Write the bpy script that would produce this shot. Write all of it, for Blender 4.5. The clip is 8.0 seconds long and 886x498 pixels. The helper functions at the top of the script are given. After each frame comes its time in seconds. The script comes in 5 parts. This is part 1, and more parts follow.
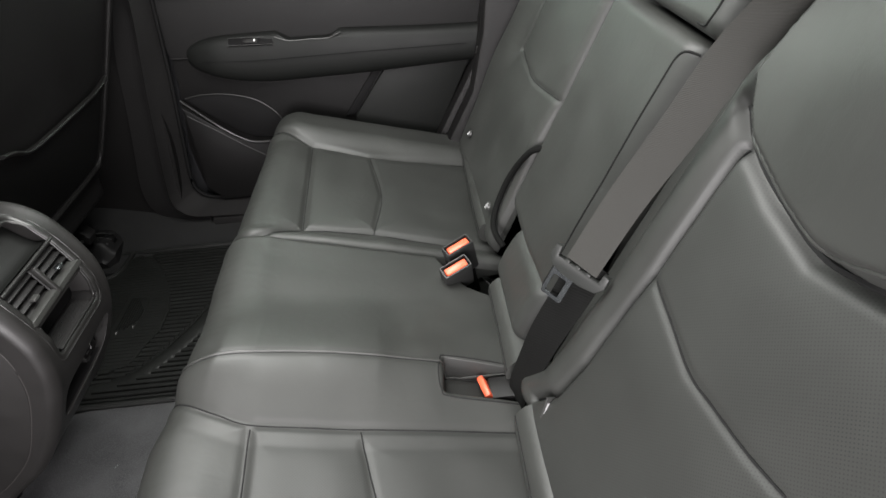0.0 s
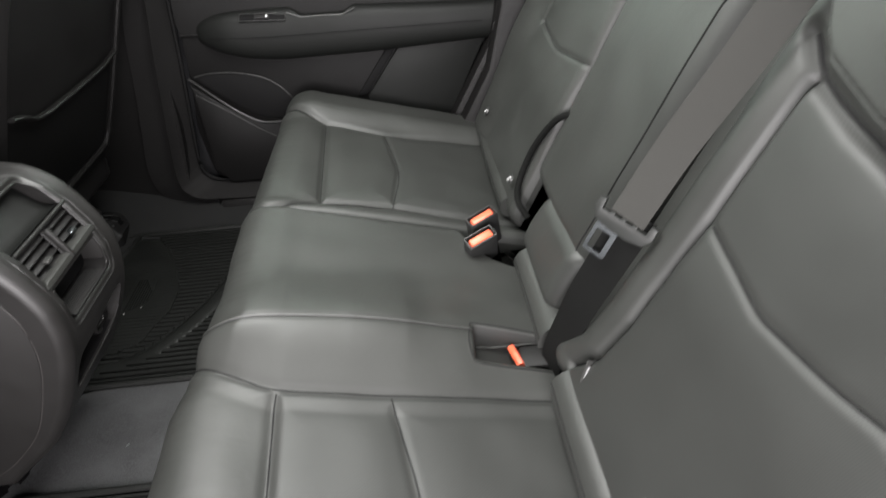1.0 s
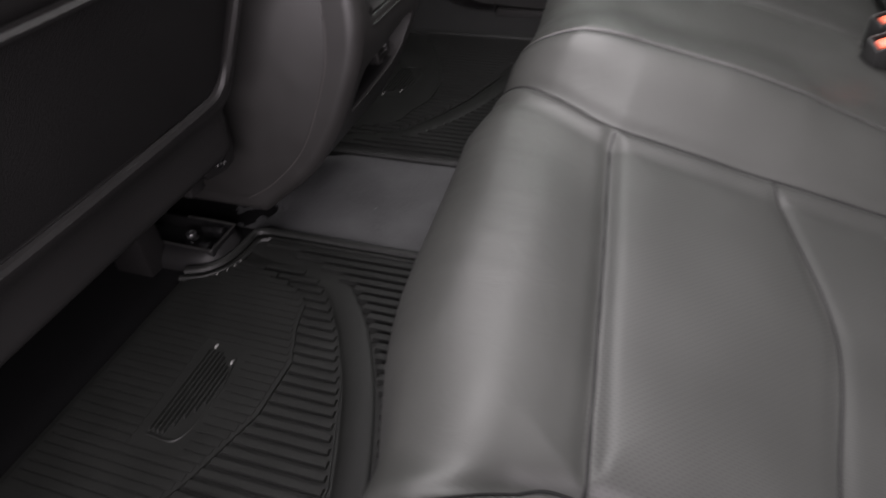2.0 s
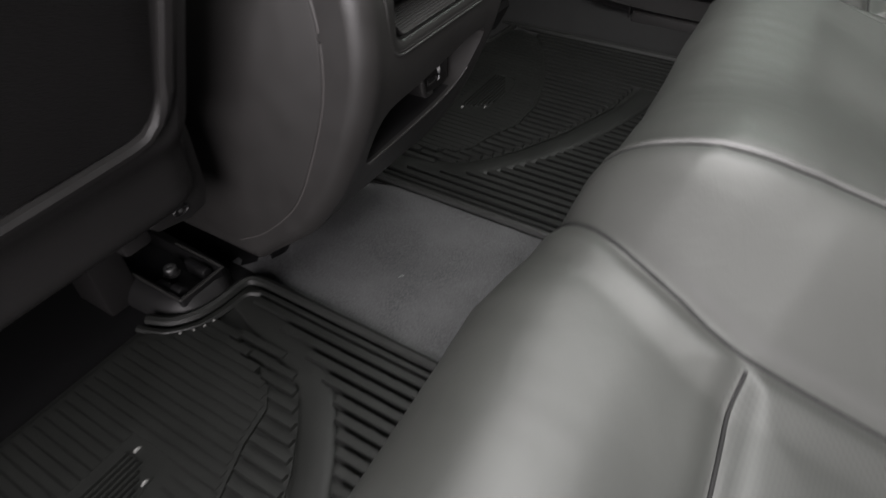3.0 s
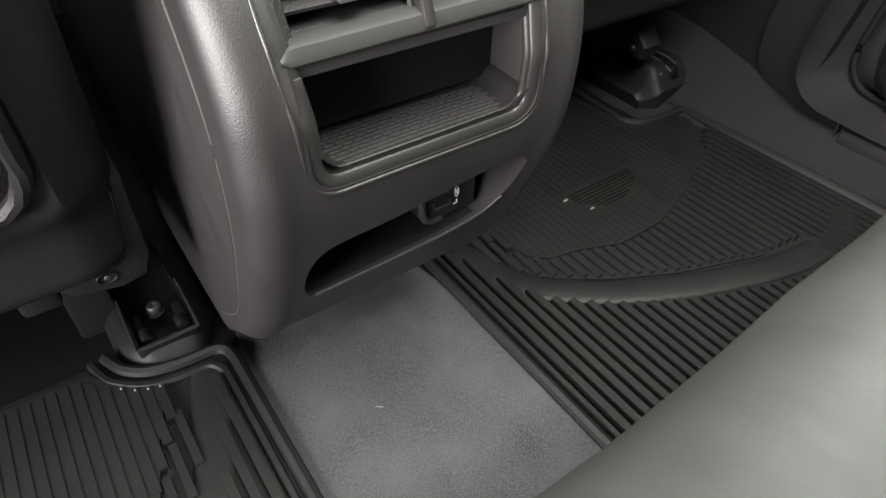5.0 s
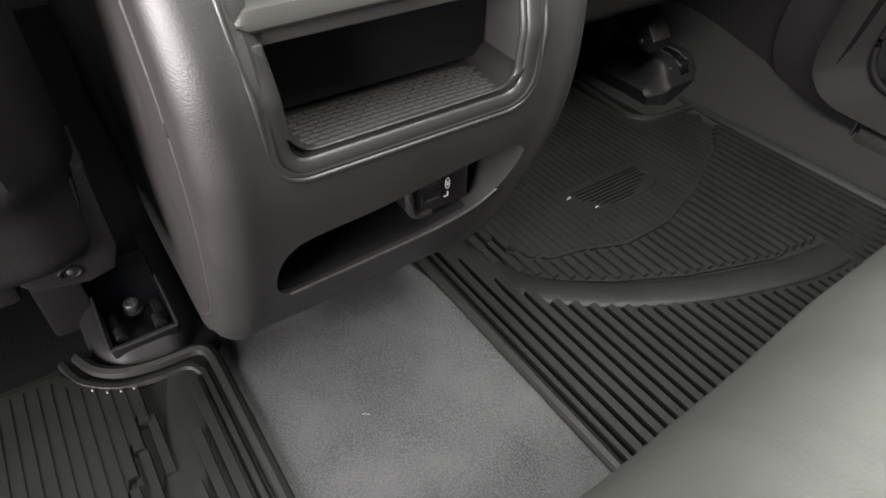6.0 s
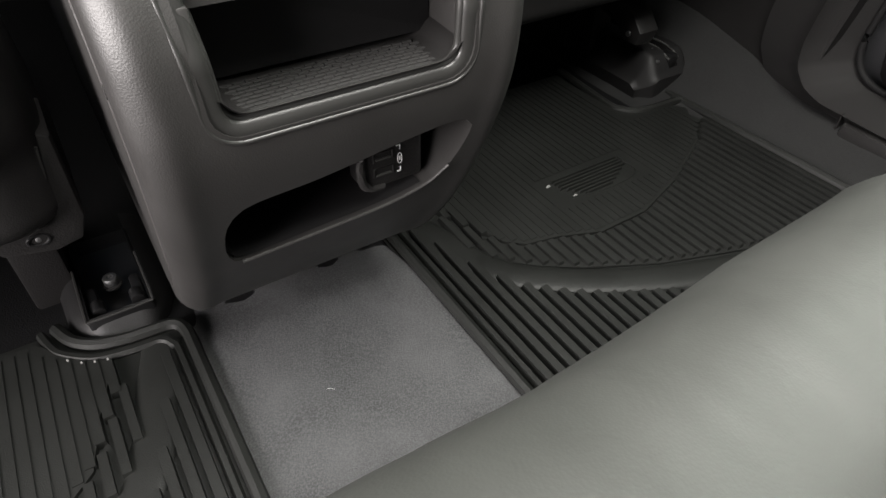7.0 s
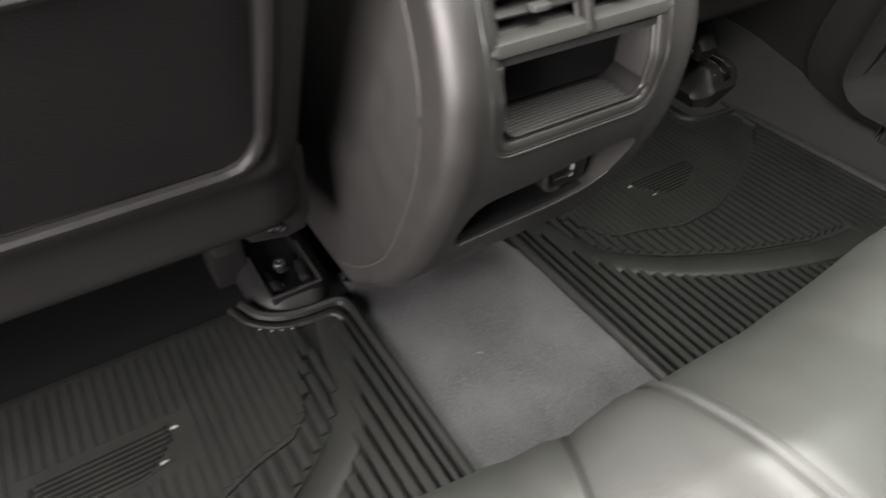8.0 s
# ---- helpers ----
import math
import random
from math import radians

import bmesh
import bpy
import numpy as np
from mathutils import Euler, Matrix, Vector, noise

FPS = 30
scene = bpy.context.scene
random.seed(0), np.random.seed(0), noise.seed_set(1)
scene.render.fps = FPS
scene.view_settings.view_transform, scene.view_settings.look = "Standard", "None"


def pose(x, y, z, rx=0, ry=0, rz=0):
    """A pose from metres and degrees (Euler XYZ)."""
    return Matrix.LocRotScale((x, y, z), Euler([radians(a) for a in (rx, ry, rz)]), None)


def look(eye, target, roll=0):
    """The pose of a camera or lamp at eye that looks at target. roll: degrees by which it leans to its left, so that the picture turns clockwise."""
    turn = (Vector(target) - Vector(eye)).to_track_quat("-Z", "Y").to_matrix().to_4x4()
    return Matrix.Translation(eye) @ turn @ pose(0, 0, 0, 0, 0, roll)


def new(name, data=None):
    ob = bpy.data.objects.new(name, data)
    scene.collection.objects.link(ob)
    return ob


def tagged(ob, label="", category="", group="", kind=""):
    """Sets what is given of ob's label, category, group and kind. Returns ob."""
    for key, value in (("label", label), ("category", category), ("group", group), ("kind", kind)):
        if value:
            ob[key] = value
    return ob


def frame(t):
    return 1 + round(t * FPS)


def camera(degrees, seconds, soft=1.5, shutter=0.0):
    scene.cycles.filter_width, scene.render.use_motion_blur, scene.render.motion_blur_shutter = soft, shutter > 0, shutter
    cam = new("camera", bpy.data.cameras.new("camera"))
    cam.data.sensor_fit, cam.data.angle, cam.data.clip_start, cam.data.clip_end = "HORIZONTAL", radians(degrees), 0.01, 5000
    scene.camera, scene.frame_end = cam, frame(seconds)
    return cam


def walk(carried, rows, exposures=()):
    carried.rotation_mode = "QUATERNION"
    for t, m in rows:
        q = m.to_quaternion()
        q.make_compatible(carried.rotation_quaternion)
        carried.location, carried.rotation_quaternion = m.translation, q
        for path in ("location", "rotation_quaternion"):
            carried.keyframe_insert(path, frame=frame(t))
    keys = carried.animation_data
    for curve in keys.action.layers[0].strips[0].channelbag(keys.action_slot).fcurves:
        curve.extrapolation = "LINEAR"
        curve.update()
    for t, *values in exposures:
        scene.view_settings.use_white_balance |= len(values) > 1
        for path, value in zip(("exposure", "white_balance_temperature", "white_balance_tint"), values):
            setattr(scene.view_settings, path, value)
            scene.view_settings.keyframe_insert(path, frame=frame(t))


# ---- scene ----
cam = camera(71.7, 8.0, shutter=0.4)
PATH = [
    (0, (0.167, 0.132, 0.856), (0.204, 1.773, -0.287), -5.1),
    (0.5, (0.154, 0.128, 0.859), (0.2, 1.778, -0.27), -5.2),
    (1, (0.115, 0.13, 0.792), (0.168, 1.781, -0.336), -4.8),
    (1.5, (0.019, 0.13, 0.64), (-0.211, 1.772, -0.478), -4.3),
    (1.8, (-0.031, 0.147, 0.557), (-0.486, 1.677, -0.648), -4.5),
    (2, (-0.062, 0.167, 0.53), (-0.589, 1.6, -0.761), -4.0),
    (2.2, (-0.083, 0.205, 0.515), (-0.675, 1.573, -0.818), -3.7),
    (3.3, (-0.099, 0.516, 0.463), (-0.967, 1.706, -0.89), -1.4),
    (3.5, (-0.1, 0.552, 0.448), (-1.008, 1.713, -0.904), -1.0),
    (4, (-0.102, 0.621, 0.457), (-1.147, 1.665, -0.891), -0.1),
    (4.5, (-0.109, 0.67, 0.473), (-1.271, 1.589, -0.87), 0.8),
    (4.7, (-0.111, 0.674, 0.476), (-1.301, 1.559, -0.867), 0.8),
    (5.8, (-0.134, 0.693, 0.457), (-1.345, 1.556, -0.88), 1.5),
    (6, (-0.131, 0.7, 0.45), (-1.344, 1.558, -0.889), 1.5),
    (6.5, (-0.099, 0.722, 0.446), (-1.326, 1.559, -0.894), 1.5),
    (7, (-0.094, 0.722, 0.445), (-1.326, 1.549, -0.896), 1.6),
    (7.5, (-0.094, 0.694, 0.476), (-1.327, 1.517, -0.867), 1.7),
    (8, (-0.092, 0.557, 0.513), (-1.317, 1.383, -0.835), 1.9),
]
walk(cam, [(t, look(eye, target, roll)) for t, eye, target, roll in PATH],
     [(0, -0.08, 6500, 9), (1, 0.06, 6500, 9), (1.5, -0.12, 6500, 17), (2.2, -0.37, 6500, 18), (3.4, 0.19, 6500, 9), (4, 0.31, 6500, 9), (4.5, 0.90, 6580, 10),
      (6, 1.25, 6650, 10), (6.5, 1.38, 6720, 9), (7, 1.04, 6700, 9), (7.5, 0.92, 6650, 9), (8, 1.0, 6780, 10)])

# ---- world and light ----
world = bpy.data.worlds.new("sky_world")
scene.world = world
world.use_nodes = True
wn = world.node_tree.nodes
sky = wn.new("ShaderNodeTexSky")
sky.sky_type, sky.sun_disc = "NISHITA", False
sky.sun_elevation, sky.sun_rotation = radians(55), radians(180)
world.node_tree.links.new(sky.outputs[0], wn["Background"].inputs[0])
wn["Background"].inputs[1].default_value = 0.03


def area(name, eye, target, w, h, watts, colour):
    lamp = new(name, bpy.data.lights.new(name, "AREA"))
    lamp.data.shape, lamp.data.size, lamp.data.size_y = "RECTANGLE", w, h
    lamp.data.energy, lamp.data.color = watts, colour
    lamp.matrix_world = look(eye, target)
    return lamp


# soft light through open near door, far window and an added, unseen roof opening
area("door_opening_light", (-0.03, -0.32, 0.56), (-0.12, 0.8, 0.29), 0.86, 0.60, 42.0, (1.0, 0.955, 0.97))
area("added_overhead_light", (-0.02, 0.92, 1.19), (-0.02, 0.92, 0.0), 0.66, 0.74, 24.0, (1.0, 0.995, 0.97))
area("far_window_light", (-0.20, 1.80, 0.86), (-0.12, 0.9, 0.3), 1.0, 0.40, 4.5, (0.86, 1.0, 0.88))


# ---- materials ----
def material(name, colour, rough=0.5, metal=0.0, grain=0.0, grain_size=500.0, mottle=0.15, mottle_size=9.0, spec=0.5, wear=0.0, stretch=(1, 1, 1), crease=0.0):
    """A surface with a fine grain in relief and slow changes of colour and gloss."""
    m = bpy.data.materials.new(name)
    m.use_nodes = True
    n, l = m.node_tree.nodes, m.node_tree.links
    b = n["Principled BSDF"]
    b.inputs["Metallic"].default_value = metal
    b.inputs["Specular IOR Level"].default_value = spec
    co = n.new("ShaderNodeTexCoord")
    mp = n.new("ShaderNodeMapping")
    mp.inputs["Scale"].default_value = stretch
    l.new(co.outputs["Object"], mp.inputs[0])
    slow = n.new("ShaderNodeTexNoise")
    slow.inputs["Scale"].default_value, slow.inputs["Detail"].default_value = mottle_size, 4
    l.new(mp.outputs[0], slow.inputs["Vector"])
    fine = n.new("ShaderNodeTexNoise")
    fine.inputs["Scale"].default_value, fine.inputs["Detail"].default_value = grain_size * 0.4, 3
    l.new(mp.outputs[0], fine.inputs["Vector"])
    mix = n.new("ShaderNodeMix")
    mix.data_type = "RGBA"
    mix.inputs["A"].default_value = (*[c * (1 - mottle) for c in colour], 1)
    mix.inputs["B"].default_value = (*[min(1, c * (1 + mottle)) for c in colour], 1)
    l.new(slow.outputs[0], mix.inputs["Factor"])
    out = mix.outputs["Result"]
    if wear:
        worn = n.new("ShaderNodeMix")
        worn.data_type = "RGBA"
        ramp = n.new("ShaderNodeMapRange")
        ramp.inputs["From Min"].default_value, ramp.inputs["From Max"].default_value = 0.40, 0.66
        ramp.inputs["To Max"].default_value = wear
        l.new(fine.outputs[0], ramp.inputs["Value"])
        l.new(ramp.outputs[0], worn.inputs["Factor"])
        l.new(out, worn.inputs["A"])
        worn.inputs["B"].default_value = (*[min(1, c * 1.7) for c in colour], 1)
        out = worn.outputs["Result"]
    l.new(out, b.inputs["Base Color"])
    gloss = n.new("ShaderNodeMapRange")
    gloss.inputs["To Min"].default_value, gloss.inputs["To Max"].default_value = max(0.03, rough - 0.08), min(1, rough + 0.08)
    l.new(slow.outputs[0], gloss.inputs["Value"])
    l.new(gloss.outputs[0], b.inputs["Roughness"])
    if grain:
        cells = n.new("ShaderNodeTexVoronoi")
        cells.inputs["Scale"].default_value = grain_size
        l.new(mp.outputs[0], cells.inputs["Vector"])
        bump = n.new("ShaderNodeBump")
        bump.inputs["Strength"].default_value, bump.inputs["Distance"].default_value = grain, 0.0006
        l.new(cells.outputs["Distance"], bump.inputs["Height"])
        if crease:
            fold = n.new("ShaderNodeTexNoise")
            fold.inputs["Scale"].default_value, fold.inputs["Detail"].default_value, fold.inputs["Distortion"].default_value = 38, 3, 1.2
            l.new(mp.outputs[0], fold.inputs["Vector"])
            wide = n.new("ShaderNodeBump")
            wide.inputs["Strength"].default_value, wide.inputs["Distance"].default_value = crease, 0.004
            l.new(fold.outputs[0], wide.inputs["Height"])
            l.new(wide.outputs[0], bump.inputs["Normal"])
        l.new(bump.outputs[0], b.inputs["Normal"])
    return m


LEATHER = material("charcoal_leather", (0.0295, 0.0304, 0.0281), 0.51, grain=0.06, grain_size=900, mottle=0.28, mottle_size=9, crease=0.075, spec=0.54)
SCUFFED = material("scuffed_leather", (0.0295, 0.0304, 0.0281), 0.51, grain=0.06, grain_size=900, mottle=0.26, mottle_size=14, crease=0.08, spec=0.54)
PERFORATED = material("perforated_leather", (0.0290, 0.0299, 0.0277), 0.52, grain=0.05, grain_size=900, mottle=0.22, mottle_size=9, crease=0.03, spec=0.52)
PERFORATED_BACK = material("perforated_back_leather", (0.0290, 0.0299, 0.0277), 0.52, grain=0.05, grain_size=900, mottle=0.22, mottle_size=9, crease=0.03, spec=0.52)
PLASTIC = material("black_moulded_plastic", (0.0078, 0.0073, 0.0072), 0.45, grain=0.35, grain_size=1700, mottle=0.12, spec=0.3)
TRIM = material("satin_black_trim", (0.016, 0.0153, 0.0153), 0.36, grain=0.08, grain_size=1700, mottle=0.12, spec=0.62)
POCKET = material("black_pocket_fabric", (0.0065, 0.0062, 0.0062), 0.95, grain=0.8, grain_size=900, mottle=0.25, spec=0.08)
UPPER = material("dark_grey_door_vinyl", (0.0080, 0.0076, 0.0076), 0.6, grain=0.3, grain_size=1500, mottle=0.12, spec=0.3)
DOOR = material("black_door_vinyl", (0.0048, 0.0045, 0.0045), 0.5, grain=0.3, grain_size=1500, mottle=0.12, spec=0.18)
ARMREST = material("dark_armrest_vinyl", (0.0070, 0.0074, 0.0069), 0.55, grain=0.15, grain_size=800, mottle=0.1, spec=0.2)
BUCKLE = material("charcoal_buckle_plastic", (0.018, 0.0182, 0.0178), 0.45, grain=0.15, grain_size=900, spec=0.4)
GRIP = material("dark_grey_grip", (0.021, 0.0222, 0.0208), 0.5, spec=0.35, mottle=0.1)
NUB_GLINT = material("pale_nub_and_glint", (0.15, 0.15, 0.145), 0.8, spec=0.2)
BEZEL = material("black_satin_bezel", (0.014, 0.0137, 0.0131), 0.38, mottle=0.08)
RAIL = material("glossy_black_plastic", (0.0045, 0.0044, 0.0046), 0.36, spec=0.45, mottle=0.2, mottle_size=30)
RAIL_FOOT = material("dull_black_plastic", (0.0050, 0.0048, 0.0049), 0.55, grain=0.2, grain_size=900, spec=0.25, mottle=0.2)
SHADED_FLOOR = material("shaded_black_floor", (0.0040, 0.0040, 0.0042), 0.95, grain=0.6, grain_size=900, spec=0.05)
CONSOLE = material("console_vinyl", (0.0116, 0.0108, 0.0104), 0.50, spec=0.54, grain=0.13, grain_size=1100, mottle=0.14, mottle_size=30)
SEAM_EDGE = material("pale_panel_edge", (0.035, 0.032, 0.031), 0.5, mottle=0.3, mottle_size=60)
BAR = material("satin_charcoal_bar", (0.025, 0.0252, 0.0235), 0.36, mottle=0.1)
DARK = material("dark_plastic", (0.008, 0.0075, 0.0075), 0.5, grain=0.3, grain_size=700, spec=0.25)
SHELL = material("seat_back_vinyl", (0.0082, 0.0077, 0.0077), 0.44, grain=0.2, grain_size=900, spec=0.32, mottle=0.15)
BLACK = material("dull_black_finish", (0.0060, 0.0058, 0.0060), 0.7, spec=0.1)
TRAY = material("grey_tray_rubber", (0.0160, 0.0155, 0.0152), 0.6, grain=0.2, grain_size=900, mottle=0.1)
GLOSS = material("satin_grey_trim", (0.040, 0.040, 0.0385), 0.36, mottle=0.08)
CARPET = material("charcoal_carpet", (0.0395, 0.0399, 0.0407), 0.95, grain=1.0, grain_size=1500, mottle=0.75, mottle_size=16, spec=0.1, wear=0.8)
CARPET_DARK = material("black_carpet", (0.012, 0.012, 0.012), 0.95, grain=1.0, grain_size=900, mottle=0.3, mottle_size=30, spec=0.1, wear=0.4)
RUBBER = material("black_rubber", (0.0045, 0.0048, 0.0043), 0.52, spec=0.29, grain=0.3, grain_size=1200, mottle=0.38, mottle_size=17, wear=0.25)
WEBBING = material("seat_belt_webbing", (0.0350, 0.0345, 0.0315), 0.70, spec=0.25, grain=0.5, grain_size=1500, mottle=0.08)
WEBBING_DARK = material("black_webbing", (0.0066, 0.0068, 0.0064), 0.9, spec=0.12, grain=0.6, grain_size=700)
RED = material("red_plastic", (0.85, 0.13, 0.06), 0.35, mottle=0.05)
STEEL = material("steel", (0.52, 0.56, 0.58), 0.22, metal=1.0, mottle=0.08)
DULL_STEEL = material("dull_steel", (0.25, 0.25, 0.25), 0.4, metal=1.0, mottle=0.2, mottle_size=60)
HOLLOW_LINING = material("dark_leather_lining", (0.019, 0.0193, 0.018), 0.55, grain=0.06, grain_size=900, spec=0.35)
STITCH = material("pale_thread", (0.055, 0.055, 0.052), 0.8, spec=0.2)
LINT = material("pale_fluff", (0.35, 0.35, 0.35), 0.9, spec=0.1)
THREAD = material("dark_thread", (0.012, 0.012, 0.012), 0.8, spec=0.2)
WHITE = material("white_print", (0.7, 0.7, 0.7), 0.5)
HEADLINER = material("dark_headliner", (0.06, 0.06, 0.06), 0.95, grain=0.5, grain_size=900)
ASPHALT = material("asphalt", (0.05, 0.05, 0.05), 0.9, grain=1.0, grain_size=200, mottle=0.3, mottle_size=3)
PAINT = material("dark_car_paint", (0.03, 0.03, 0.032), 0.25, mottle=0.05)

def pinholes(mat, turn):
    """Rows of pinholes in the middle of the seats."""
    pn, pl = mat.node_tree.nodes, mat.node_tree.links
    pc = pn.new("ShaderNodeTexCoord")
    pv = pn.new("ShaderNodeTexVoronoi")
    pv.voronoi_dimensions, pv.inputs["Scale"].default_value, pv.inputs["Randomness"].default_value = "2D", 360, 0.0
    pm = pn.new("ShaderNodeMapping")
    pm.inputs["Rotation"].default_value = turn
    pl.new(pc.outputs["Object"], pm.inputs[0])
    pl.new(pm.outputs[0], pv.inputs["Vector"])
    pr = pn.new("ShaderNodeMapRange")
    pr.inputs["From Min"].default_value, pr.inputs["From Max"].default_value = 0.12, 0.30
    pl.new(pv.outputs["Distance"], pr.inputs["Value"])
    pb = pn["Principled BSDF"]
    base = pb.inputs["Base Color"].links[0].from_socket
    px = pn.new("ShaderNodeMix")
    px.data_type = "RGBA"
    px.inputs["A"].default_value = (0.017, 0.017, 0.0165, 1)
    pl.new(pr.outputs[0], px.inputs["Factor"])
    pl.new(base, px.inputs["B"])
    pl.new(px.outputs["Result"], pb.inputs["Base Color"])


def weave(mat, scale, tone):
    """The slanting ribs of woven belt."""
    vn, vl = mat.node_tree.nodes, mat.node_tree.links
    vc = vn.new("ShaderNodeTexCoord")
    vw = vn.new("ShaderNodeTexWave")
    vw.wave_type, vw.bands_direction = "BANDS", "DIAGONAL"
    vw.inputs["Scale"].default_value, vw.inputs["Distortion"].default_value = scale, 0.6
    vl.new(vc.outputs["Object"], vw.inputs["Vector"])
    vb = vn.new("ShaderNodeBump")
    vb.inputs["Strength"].default_value, vb.inputs["Distance"].default_value = 0.2, 0.0006
    vl.new(vw.outputs["Fac"], vb.inputs["Height"])
    pb = vn["Principled BSDF"]
    base = pb.inputs["Base Color"].links[0].from_socket
    vm = vn.new("ShaderNodeMix")
    vm.data_type, vm.blend_type, vm.inputs["Factor"].default_value = "RGBA", "MULTIPLY", tone
    vl.new(base, vm.inputs["A"])
    vl.new(vw.outputs["Color"], vm.inputs["B"])
    vl.new(vm.outputs["Result"], pb.inputs["Base Color"])
    vl.new(pb.inputs["Normal"].links[0].from_socket, vb.inputs["Normal"])
    vl.new(vb.outputs[0], pb.inputs["Normal"])


weave(WEBBING, 300, 0.10)
weave(WEBBING_DARK, 130, 0.55)
pinholes(PERFORATED, (0, 0, radians(45)))
pinholes(PERFORATED_BACK, (0, radians(64.8), radians(45)))



# ---- building helpers ----
def thing(name, at, label, category, group="", kind=""):
    ob = new(name)
    ob.location = at
    ob.empty_display_size = 0.05
    return tagged(ob, label, category, group, kind)


def link(name, mesh, mat, parent=None, label="", smooth=True):
    ob = new(name, mesh)
    if mat is not None:
        mesh.materials.append(mat)
    if parent is not None:
        ob.parent = parent
        if parent.data is None:
            ob.matrix_parent_inverse = Matrix.Translation(-parent.location)
    if label:
        ob["label"] = label
    if smooth:
        mesh.polygons.foreach_set("use_smooth", [True] * len(mesh.polygons))
        mesh.set_sharp_from_angle(angle=radians(38))
    return ob


def part(name, bm, mat, parent=None, label="", smooth=True):
    mesh = bpy.data.meshes.new(name)
    bmesh.ops.recalc_face_normals(bm, faces=bm.faces)
    bm.to_mesh(mesh)
    bm.free()
    return link(name, mesh, mat, parent, label, smooth)


def box(bm, lo, hi, bevel=0.0, m=None, segs=2):
    """A box from corner to corner, its edges rounded, turned by m."""
    c = [(a + b) / 2 for a, b in zip(lo, hi)]
    s = [abs(b - a) for a, b in zip(lo, hi)]
    made = bmesh.ops.create_cube(bm, size=1.0)["verts"]
    bmesh.ops.scale(bm, vec=s, verts=made)
    if bevel:
        es = list({e for v in made for e in v.link_edges})
        made = list({v for f in bmesh.ops.bevel(bm, geom=es, offset=bevel, segments=segs, profile=0.5, affect="EDGES")["faces"] for v in f.verts} | {v for v in made if v.is_valid})
    bmesh.ops.translate(bm, vec=c, verts=made)
    if m is not None:
        bmesh.ops.transform(bm, matrix=m, verts=made)
    return bm


def boxed(lo, hi, bevel=0.0, m=None):
    return box(bmesh.new(), lo, hi, bevel, m)


def spline(points, n, closed=False):
    """n points at even steps along a Catmull-Rom curve through points."""
    p = [np.array(q, float) for q in points]
    k = len(p)
    out = []
    for i in range(k if closed else k - 1):
        a, b = p[i], p[(i + 1) % k]
        before = p[i - 1] if (i or closed) else 2 * a - b
        after = p[(i + 2) % k] if (i + 2 < k or closed) else 2 * b - a
        for j in range(16):
            t = j / 16
            out.append(0.5 * (2 * a + (b - before) * t + (2 * before - 5 * a + 4 * b - after) * t * t + (3 * a - before - 3 * b + after) * t ** 3))
    out.append(p[0] if closed else p[-1])
    out = np.array(out)
    run = np.concatenate([[0], np.cumsum(np.linalg.norm(np.diff(out, axis=0), axis=1))])
    at = np.linspace(0, run[-1], n + 1 if closed else n)
    if closed:
        at = at[:-1]
    return np.stack([np.interp(at, run, out[:, d]) for d in range(out.shape[1])], axis=1)


def tube(points, radius, sides=10, n=40, closed=False, flat=1.0, up=(0, 0, 1)):
    """A round or flattened bar along a curve."""
    c = spline(points, n, closed)
    bm = bmesh.new()
    rings = []
    for i in range(len(c)):
        d = Vector(c[(i + 1) % len(c)] - c[i - 1]) if closed or 0 < i < len(c) - 1 else Vector(c[min(i + 1, len(c) - 1)] - c[max(i - 1, 0)])
        d.normalize()
        u = Vector(up)
        a = d.cross(u)
        a = a.normalized() if a.length > 1e-4 else d.orthogonal().normalized()
        b = a.cross(d).normalized()
        rings.append([bm.verts.new(Vector(c[i]) + a * radius * math.cos(t) + b * radius * flat * math.sin(t)) for t in (2 * math.pi * k / sides for k in range(sides))])
    m = len(rings)
    for i in range(m if closed else m - 1):
        r, q = rings[i], rings[(i + 1) % m]
        for k in range(sides):
            bm.faces.new((r[k], r[(k + 1) % sides], q[(k + 1) % sides], q[k]))
    if not closed:
        bm.faces.new(rings[0])
        bm.faces.new(rings[-1])
    return bm


def ribbon(points, width, thick, side, n=40, flat=0.94, edge=1.0):
    """A flat band along a curve; side(i) gives the direction across it."""
    c = spline(points, n)
    bm = bmesh.new()
    rings = []
    for i in range(len(c)):
        d = Vector(c[min(i + 1, n - 1)] - c[max(i - 1, 0)]).normalized()
        a = Vector(side(i / (n - 1))).normalized()
        u = d.cross(a).normalized()
        a = u.cross(d).normalized()
        p = Vector(c[i])
        rings.append([bm.verts.new(p + a * width / 2 * s + u * thick / 2 * k) for s, k in ((-1, -edge), (-flat, -1.3), (flat, -1.3), (1, -edge), (1, edge), (flat, 1.3), (-flat, 1.3), (-1, edge))])
    for r, q in zip(rings, rings[1:]):
        for k in range(8):
            bm.faces.new((r[k], r[(k + 1) % 8], q[(k + 1) % 8], q[k]))
    bm.faces.new(rings[0])
    bm.faces.new(rings[-1])
    return bm


